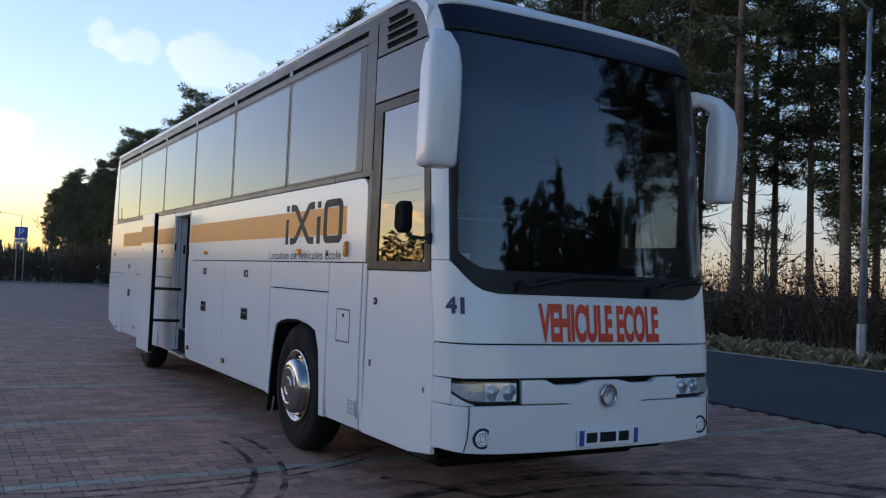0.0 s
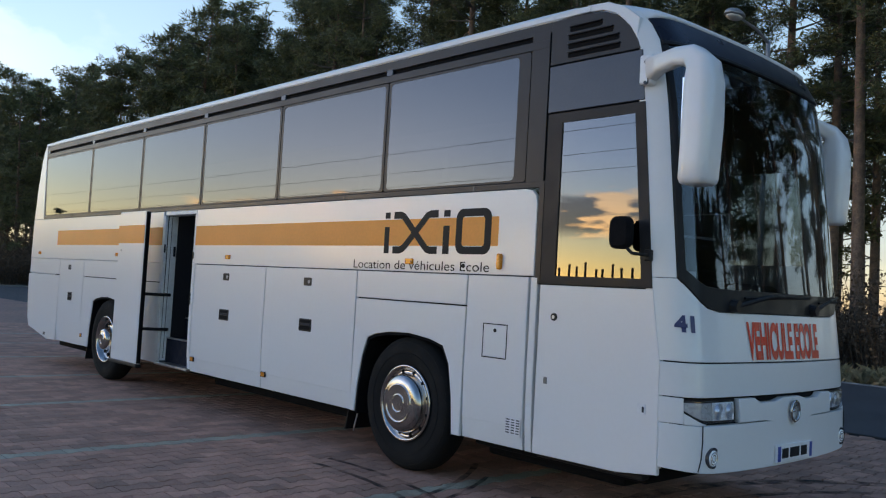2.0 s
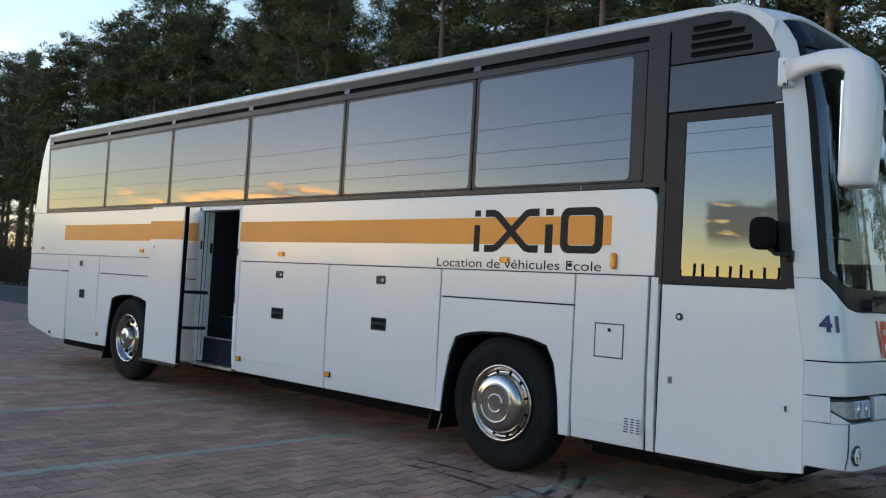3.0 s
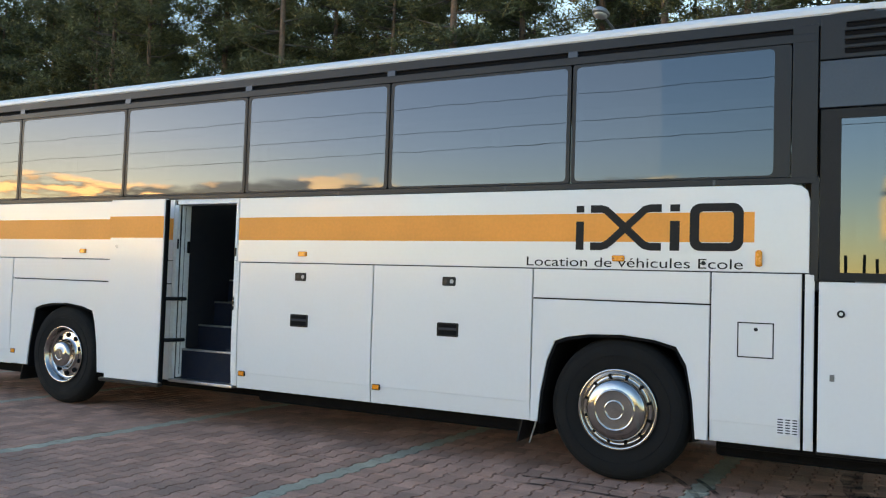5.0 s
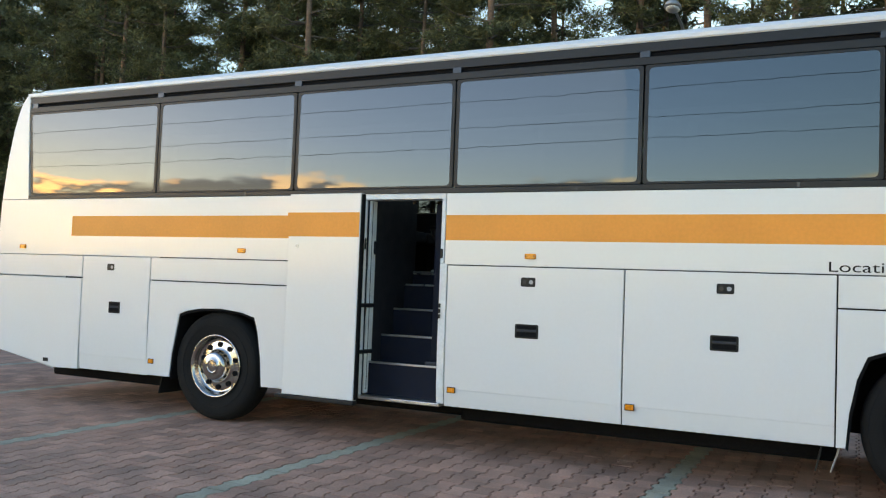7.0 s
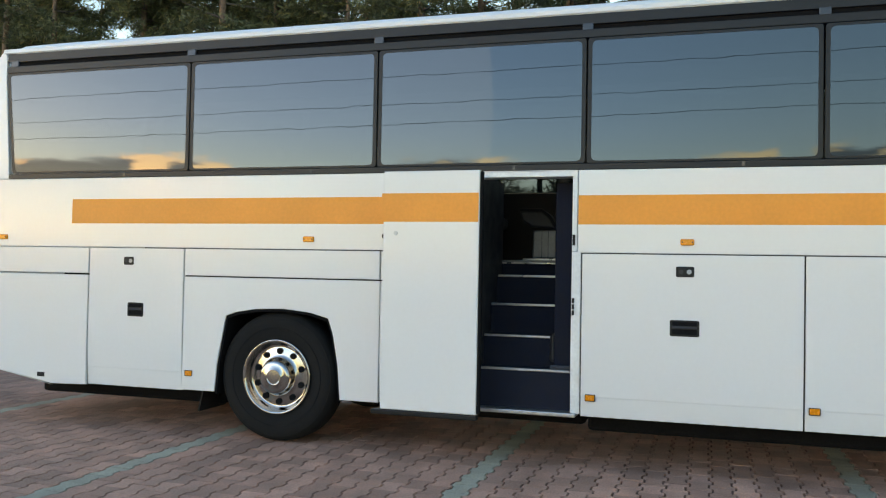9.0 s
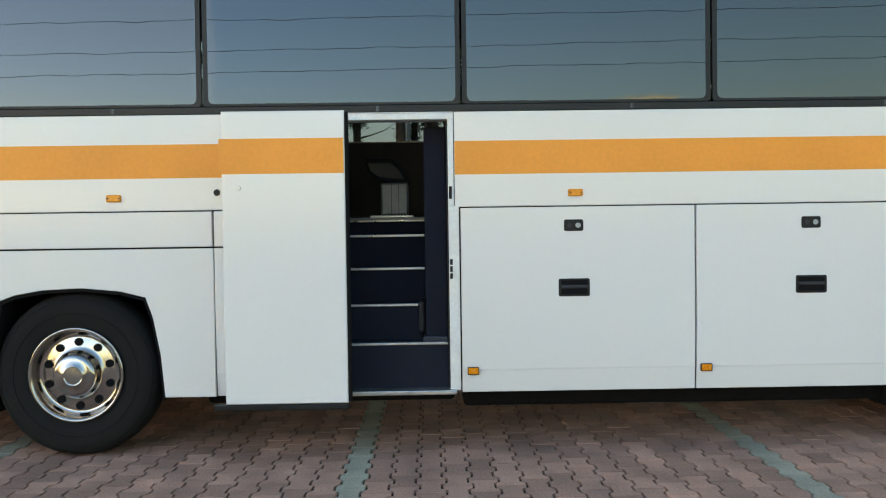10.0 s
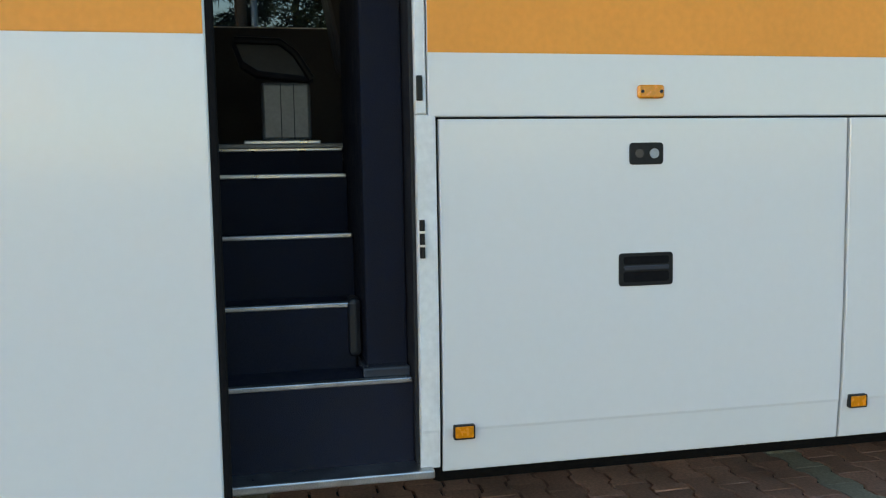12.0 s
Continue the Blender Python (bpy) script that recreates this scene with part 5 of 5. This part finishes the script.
def make_pine(seed, height, crown_from, spread_r, tufts=54, big=1.0):
    """Meshes of one pine: trunk with stubs, limbs, and a crown of needle tufts."""
    r = random.Random(seed)
    lean = (r.uniform(-0.4, 0.4), r.uniform(-0.4, 0.4))

    def axis(z):
        s = z / height
        return Vector((lean[0] * s + 0.12 * math.sin(3.1 * s + seed), lean[1] * s + 0.12 * math.cos(2.3 * s + seed), z))

    b = bmesh.new()
    n = 14
    tube([axis(height * i / n) - Vector((0, 0, 0.05 if i == 0 else 0)) for i in range(n + 1)],
         [0.17 * (height / 17) * (1 - 0.88 * (i / n) ** 1.1) * (1.25 if i == 0 else 1) + 0.012 for i in range(n + 1)], 9, b)
    trunk = mesh_of(b, "trunk", BARK, True)
    limbs = bmesh.new()
    tips = []
    z = height * crown_from * 0.55
    while z < height * 0.985:
        s = (z / height - crown_from) / (1 - crown_from)
        count = 1 if s < 0 else r.choice((2, 3, 3, 4))
        for _ in range(count):
            a = r.uniform(0, 2 * math.pi)
            if s < 0:
                ln = r.uniform(0.4, 1.6)
            else:
                ln = spread_r * (0.55 + 0.6 * math.sin(math.pi * min(1, 0.25 + 0.75 * (1 - s)))) * r.uniform(0.55, 1.1) * (1 - 0.55 * s)
            p0 = axis(z)
            rise = r.uniform(-0.15, 0.45)
            pts = [p0]
            for k in (0.35, 0.7, 1.0):
                pts.append(p0 + Vector((math.cos(a) * ln * k, math.sin(a) * ln * k, ln * rise * k * k + r.uniform(-0.08, 0.08))))
            tube(pts, [0.035 + 0.01 * (1 - s), 0.026, 0.016, 0.006], 5, limbs)
            if s > 0 or r.random() < 0.12:
                for k in (0.5, 0.72, 0.9, 1.03):
                    q = p0 + (pts[-1] - p0) * k
                    for _ in range(2 if k > 0.8 else 1):
                        tips.append((q + Vector((r.uniform(-0.4, 0.4), r.uniform(-0.4, 0.4), r.uniform(-0.1, 0.3))), r.uniform(0.32, 0.62)))
        z += height * r.uniform(0.018, 0.034)
    for _ in range(14):
        tips.append((axis(height) + Vector((r.uniform(-0.5, 0.5), r.uniform(-0.5, 0.5), r.uniform(-0.9, 0.3))), r.uniform(0.3, 0.5)))
    verts, faces = [], []
    for c, size in tips:
        for _ in range(tufts):
            d = Vector((r.gauss(0, 1), r.gauss(0, 1), r.gauss(0.25, 0.7))).normalized()
            side = d.orthogonal().normalized() * size * big * r.uniform(0.055, 0.11)
            side.rotate(Matrix.Rotation(r.uniform(0, 6.28), 3, d))
            o = c + Vector((r.uniform(-1, 1), r.uniform(-1, 1), r.uniform(-0.6, 0.6))) * size * 0.6
            e = o + d * size * big * r.uniform(0.3, 0.55)
            i = len(verts)
            verts += [o - side * 0.5, o + side * 0.5, e]
            faces.append((i, i + 1, i + 2))
    crown = soup("crown", verts, faces, NEEDLE)
    return trunk, mesh_of(limbs, "limbs", GREYBARK), crown


FARPINES = [make_pine(31, 18.0, 0.36, 2.5, 24, 1.8), make_pine(32, 17.0, 0.28, 2.7, 24, 1.8)]
PINES = [make_pine(11, 17.5, 0.45, 2.4), make_pine(12, 19.0, 0.55, 2.2), make_pine(13, 16.0, 0.34, 2.6), make_pine(14, 18.0, 0.62, 2.0), make_pine(15, 13.5, 0.22, 2.5)]


def plant(meshes, names, x, y, rz, s, name, label, category, group):
    t = thing(name, (x, y, -0.03), label, category, group)
    t.matrix_basis = pose(x, y, -0.03, 0, 0, rz) @ Matrix.Diagonal((s, s, s, 1))
    for me, nm in zip(meshes, names):
        o = new(nm, me)
        o.parent = t
        if nm != "trunk":
            tagged(o, kind="stuff")
    return t


# low pines beyond the field, mirrored in the glass
rng = random.Random(41)
for i in range(76):
    a = 12 + i * 0.5
    d, k = rng.uniform(66, 88), rng.randrange(2)
    plant(FARPINES[k], ("trunk", "branching", "crown"), 2.5 - d * math.sin(radians(a)), 6 + d * math.cos(radians(a)), rng.uniform(0, 360), rng.uniform(0.26, 0.34) if a < 33 else rng.uniform(0.16, 0.22), "pine_tree", "low bushy pine on the field's far side", "tree", "pines across the field")

rng = random.Random(77)
PLACES = []
y = -13.0
while y < 62:
    for x0, dens in ((20.5, 0.75), (23.5, 0.8), (27, 0.75), (31, 0.7), (35, 0.7 if y < 26 else 0.0)):
        if rng.random() < dens:
            PLACES.append((x0 + rng.uniform(-1.3, 1.3), y + rng.uniform(-1.2, 1.2), 0))
    y += 2.7
y = 63
while y < 210:
    for x0 in (20.5, 25):
        PLACES.append((x0 + rng.uniform(-2, 2), y + rng.uniform(-1.5, 1.5), 1))
    y += 3.4
for _ in range(70):
    a, d = radians(rng.uniform(-66, -42)), rng.uniform(52, 92)
    PLACES.append((3.6 + d * math.cos(a), 3.6 + d * math.sin(a), 0))
y = 24.0
while y < 62:
    if rng.random() < 0.8:
        PLACES.append((22.0 + rng.uniform(-1.0, 1.0), y + rng.uniform(-1.0, 1.0), 1))
    y += 2.4
LABELS = ["tall slender pine with reddish bark and dark needles", "tall pine with a bare lower trunk", "dense dark green pine at the forest edge", "high-crowned pine with thin trunk", "shorter bushy pine with low branches"]
for x, y, far in PLACES:
    k = rng.choice((0, 1, 2, 3, 0, 1, 4)) if not far else rng.choice((0, 1, 2, 0))
    if x < 22 and y < 14 and k in (2, 4):
        k = rng.choice((1, 3))
    plant(PINES[k] if y < 40 and x < 29 and y > -16 else FARPINES[k % 2], ("trunk", "branching", "crown"), x, y, rng.uniform(0, 360), rng.uniform(0.88, 1.1) * (1.0 if y < 22 else 0.91 if y < 62 else 0.94), "pine_tree", LABELS[k], "tree", "pines of the forest edge")


def make_bare(seed, height):
    r = random.Random(seed)
    b = bmesh.new()

    def grow(p, d, ln, rad, depth):
        q = p + d * ln
        mid = p + d * ln * 0.5 + Vector((r.uniform(-1, 1), r.uniform(-1, 1), 0)) * ln * 0.05
        tube([p, mid, q], [rad, rad * 0.85, rad * 0.65], 5 if depth > 1 else 4, b)
        if depth == 0:
            return
        for _ in range(r.choice((2, 3, 3))):
            nd = (d + Vector((r.gauss(0, 0.42), r.gauss(0, 0.42), r.uniform(-0.05, 0.3)))).normalized()
            grow(q if r.random() < 0.7 else mid, nd, ln * r.uniform(0.6, 0.82), rad * 0.58, depth - 1)

    grow(Vector((0, 0, -0.05)), Vector((0, 0, 1)), height * 0.28, height * 0.013, 5)
    return mesh_of(b, "branches", GREYBARK)


BARES = [make_bare(3, 9.0), make_bare(4, 7.0)]
for x, y, k, s in ((11.5, 118, 0, 1.1), (8.8, 128, 1, 1.0), (19.0, 42, 0, 1.0), (18.8, 50, 1, 1.2), (19.2, 15, 1, 0.8), (26, -30, 0, 1.1), (29, -34, 1, 1.2), (14.5, 125, 0, 1.2)):
    plant([BARES[k]], ["branching"], x, y, rng.uniform(0, 360), s, "bare_tree", "leafless grey tree with fine winter twigs", "tree", "bare trees")

# ---- undergrowth ----


def make_shrub(seed, h, leafy):
    r = random.Random(seed)
    b = bmesh.new()
    verts, faces = [], []
    for _ in range(46):
        a, rr = r.uniform(0, 6.28), r.uniform(0, 0.8)
        p = Vector((math.cos(a) * rr, math.sin(a) * rr, -0.05))
        d = Vector((math.cos(a) * r.uniform(0, 0.5), math.sin(a) * r.uniform(0, 0.5), 1)).normalized()
        ln = h * r.uniform(0.5, 1.0)
        m = p + d * ln * 0.55 + Vector((r.uniform(-0.15, 0.15), r.uniform(-0.15, 0.15), 0))
        q = p + d * ln + Vector((r.uniform(-0.3, 0.3), r.uniform(-0.3, 0.3), 0))
        tube([p, m, q], [0.014, 0.010, 0.004], 4, b)
        for _ in range(5):
            k = r.uniform(0.3, 1)
            s0 = p + (q - p) * k
            e = s0 + Vector((r.gauss(0, 1), r.gauss(0, 1), r.uniform(0, 1))) * 0.28
            tube([s0, e], [0.006, 0.003], 3, b)
            for _ in range(leafy):
                c = s0 + (e - s0) * r.random() + Vector((r.gauss(0, 0.06), r.gauss(0, 0.06), r.gauss(0, 0.06)))
                u = Vector((r.gauss(0, 1), r.gauss(0, 1), r.gauss(0, 1))).normalized()
                w = u.orthogonal().normalized()
                i = len(verts)
                z = r.uniform(0.03, 0.065)
                verts += [c - u * z, c + w * z * 0.6, c + u * z, c - w * z * 0.6]
                faces.append((i, i + 1, i + 2, i + 3))
    return mesh_of(b, "twigs", TWIG), soup("leaves", verts, faces, DRYLEAF)


SHRUBS = [make_shrub(21, 2.3, 5), make_shrub(22, 1.7, 3), make_shrub(23, 2.8, 4)]
y = -14.0
while y < 60:
    for x0 in (18.9, 20.6, 23.0):
        k = rng.randrange(3)
        plant(SHRUBS[k], ("twig_mass", "leaf_mass"), x0 + rng.uniform(-0.6, 0.6), y + rng.uniform(-0.5, 0.5), rng.uniform(0, 360), rng.uniform(0.75, 1.2), "shrub", "brown winter shrub of bare twigs and dry leaves", "shrub", "shrubs under the pines")
    y += 1.5 if y < 30 else 2.6
y = 61.0
while y < 150:
    for x0 in (19.6, 23.2):
        plant(SHRUBS[rng.randrange(3)], ("twig_mass", "leaf_mass"), x0 + rng.uniform(-0.7, 0.7), y + rng.uniform(-0.6, 0.6), rng.uniform(0, 360), rng.uniform(1.4, 2.1), "shrub", "tall brown thicket of twigs under the pines", "shrub", "shrubs under the pines")
    y += 2.0
for x0, y0 in ((-9.0, 64.6), (-8.3, 66.4), (-9.4, 68.6)):
    while x0 < 18:
        plant(SHRUBS[rng.randrange(3)], ("twig_mass", "leaf_mass"), x0, y0 + rng.uniform(-0.5, 0.5), rng.uniform(0, 360), rng.uniform(0.8, 1.15), "shrub", "brown winter shrub on the bank beyond the car park", "shrub", "shrubs beyond the car park")
        x0 += rng.uniform(1.1, 1.6)
verts, faces = [], []
for _ in range(15000):
    x, y = 16.45 + abs(rng.gauss(0, 1.1)), rng.uniform(-14, 45)
    h = rng.uniform(0.08, 0.42)
    a = rng.uniform(0, 6.28)
    w = 0.012
    dx, dy = rng.gauss(0, 0.12), rng.gauss(0, 0.12)
    i = len(verts)
    verts += [(x - w * math.cos(a), y - w * math.sin(a), -0.04), (x + w * math.cos(a), y + w * math.sin(a), -0.04), (x + dx * 0.5 + w * 0.6, y + dy * 0.5, h * 0.6), (x + dx * 1.6, y + dy * 1.6, h * 0.85)]
    faces += [(i, i + 1, i + 2), (i, i + 2, i + 3)]
tagged(new("dry_grass", soup("dry_grass", verts, faces, DRYGRASS)), "strip of pale dry grass along the road verge", "grass", kind="stuff")
# far woods closing the horizon
verts, faces = [], []
for _ in range(5200):
    seg = rng.random()
    if seg < 0.5:
        x, y = rng.uniform(-420, 60), rng.uniform(300, 330)
    elif seg < 0.8:
        x, y = rng.uniform(-420, -400), rng.uniform(-300, 330)
    else:
        x, y = rng.uniform(60, 420), rng.uniform(-330, -260)
    h = rng.uniform(3, 9)
    w = rng.uniform(1.2, 3.0)
    a = rng.uniform(0, 3.14)
    i = len(verts)
    for k in range(5):
        z = h * (0.1 + 0.9 * rng.random())
        o = Vector((x + rng.gauss(0, w * 0.5), y + rng.gauss(0, w * 0.5), z))
        u = Vector((math.cos(a), math.sin(a), 0)) * w * rng.uniform(0.3, 0.7)
        j = len(verts)
        verts += [o - u - Vector((0, 0, z)), o + u - Vector((0, 0, z)), o + u * 0.4, o - u * 0.4]
        faces.append((j, j + 1, j + 2, j + 3))
tagged(new("far_woods", soup("far_woods", verts, faces, NEEDLE)), "low dark band of far woods on the horizon", "woods", kind="stuff")

# ---- tyre marks on the paving ----


def tyre_mark(cx, cy, r, a0, a1, w, n=40):
    b = bmesh.new()
    rows = []
    for i in range(n + 1):
        a = radians(a0 + (a1 - a0) * i / n)
        ww = w * (1 + 0.15 * math.sin(i * 1.7))
        rows.append([b.verts.new((cx + (r + d) * math.cos(a), cy + (r + d) * math.sin(a), 0.0025)) for d in (-ww / 2, ww / 2)])
    for p, q in zip(rows, rows[1:]):
        b.faces.new((p[0], p[1], q[1], q[0]))
    tagged(part("tyre_mark", b, RUBBERMARK), "dark curved rubber tyre mark on the pavers", "tyre mark", "tyre marks", "stuff")


for args in ((4.2, -2.6, 5.5, 40, 125, 0.30), (4.2, -2.6, 6.0, 35, 120, 0.14), (4.4, -2.2, 4.2, 30, 130, 0.22), (4.6, -2.4, 4.75, 35, 120, 0.10), (5.4, 0.4, 4.1, 120, 175, 0.12), (5.4, 0.4, 4.4, 118, 172, 0.10), (-1.0, 6.4, 3.1, -45, 8, 0.05), (-1.0, 6.4, 3.32, -45, 8, 0.05), (0.8, 3.4, 2.6, -10, 40, 0.10), (3.8, 1.65, 3.03, 4, 118, 0.15), (3.8, 1.60, 2.70, 10, 105, 0.08), (1.2, 8.6, 3.24, -118, -50, 0.05), (1.2, 8.6, 3.40, -110, -58, 0.04)):
    tyre_mark(*args)

# ---- pavers: I-shaped concrete blocks in columns, one grey column between the bays ----
PW, PL, AMP, GAP, HEAD = 0.150, 0.222, 0.0135, 0.0062, 0.0022
JOG = [(0.0, -1), (0.19, -1), (0.31, 1), (0.69, 1), (0.81, -1), (1.0, -1)]
BAYS = (0.57, 3.05, 5.53, 8.01, 10.49, 12.97, 15.45, 17.93, 20.41)


def paver_outline():
    """Top outline of one block about its corner: wide ends, narrow waist."""
    left = [(min(max(t * PL, HEAD), PL - HEAD), GAP + AMP * a) for t, a in JOG]
    return left + [(x, PW - y) for x, y in left[::-1]]


def paver_geometry(outline):
    n = len(outline)
    cx, cy = PL / 2, PW / 2
    top = [(x + (cx - x) * 0.014, y + (cy - y) * 0.02, 0.0) for x, y in outline]
    low = [(x, y, -0.020) for x, y in outline]
    faces = [tuple(range(n))[::-1]]
    faces += [(i, (i + 1) % n, n + (i + 1) % n, n + i) for i in range(n)]
    return top + low, faces


SHAPE = paver_geometry(paver_outline())
meshes = []
for mat in (PAVER, PAVERG):
    me = soup("paver", *SHAPE, mat)
    bmm = bmesh.new()
    bmm.from_mesh(me)
    bmesh.ops.recalc_face_normals(bmm, faces=bmm.faces)
    bmm.to_mesh(me)
    bmm.free()
    meshes.append(me)
rng = random.Random(9)
verts = {0: [], 1: []}
faces = {0: [], 1: []}
j0, j1 = int(-2.0 / PW), int(24.0 / PW)
grey = {round(b / PW) for b in BAYS}
vs = SHAPE[0]
flip = [tuple(reversed(f)) for f in SHAPE[1]]
for j in range(j0, j1):
    y = j * PW
    odd = j % 2
    i0, i1 = (-26, int((ROAD0 - 0.15) / PL)) if y < 14 else (-16, int((ROAD0 - 0.15) / PL))
    for i in range(i0, i1):
        x = i * PL + (PL / 2 if odd else 0)
        dz = rng.uniform(-0.0012, 0.0012)
        g = 1 if j in grey else 0
        if 1.15 < x < 2.75 and 9.0 < y < 13.0:
            o = new("paver", meshes[g])
            o.parent = pavement
            o.location = (x, y, dz)
            continue
        base = len(verts[g])
        tx, ty = rng.uniform(-0.006, 0.006), rng.uniform(-0.006, 0.006)
        verts[g] += [(x + a, y + b, c + dz + a * tx + b * ty) for a, b, c in vs]
        faces[g] += [tuple(base + q for q in f) for f in flip]
for g, mat, lb in ((0, PAVERS, "red-brown zigzag concrete pavers"), (1, PAVERG, "grey-green paver lines marking bays")):
    o = new("pavers", soup("pavers", verts[g], faces[g], mat))
    o.parent = pavement
    tagged(o, lb, kind="stuff")
for name, x0, x1, y0, y1 in (("far_paving", -30, ROAD0, 24.0, 61.0), ("far_paving", -30, ROAD0, -60, -2.1), ("far_paving", -30, -26 * PL - 0.05, -2.1, 24.0)):
    b = bmesh.new()
    vs = [b.verts.new(p) for p in ((x0, y0, -0.004), (x1, y0, -0.004), (x1, y1, -0.004), (x0, y1, -0.004))]
    b.faces.new(vs)
    part(name, b, FARPAVE, pavement)
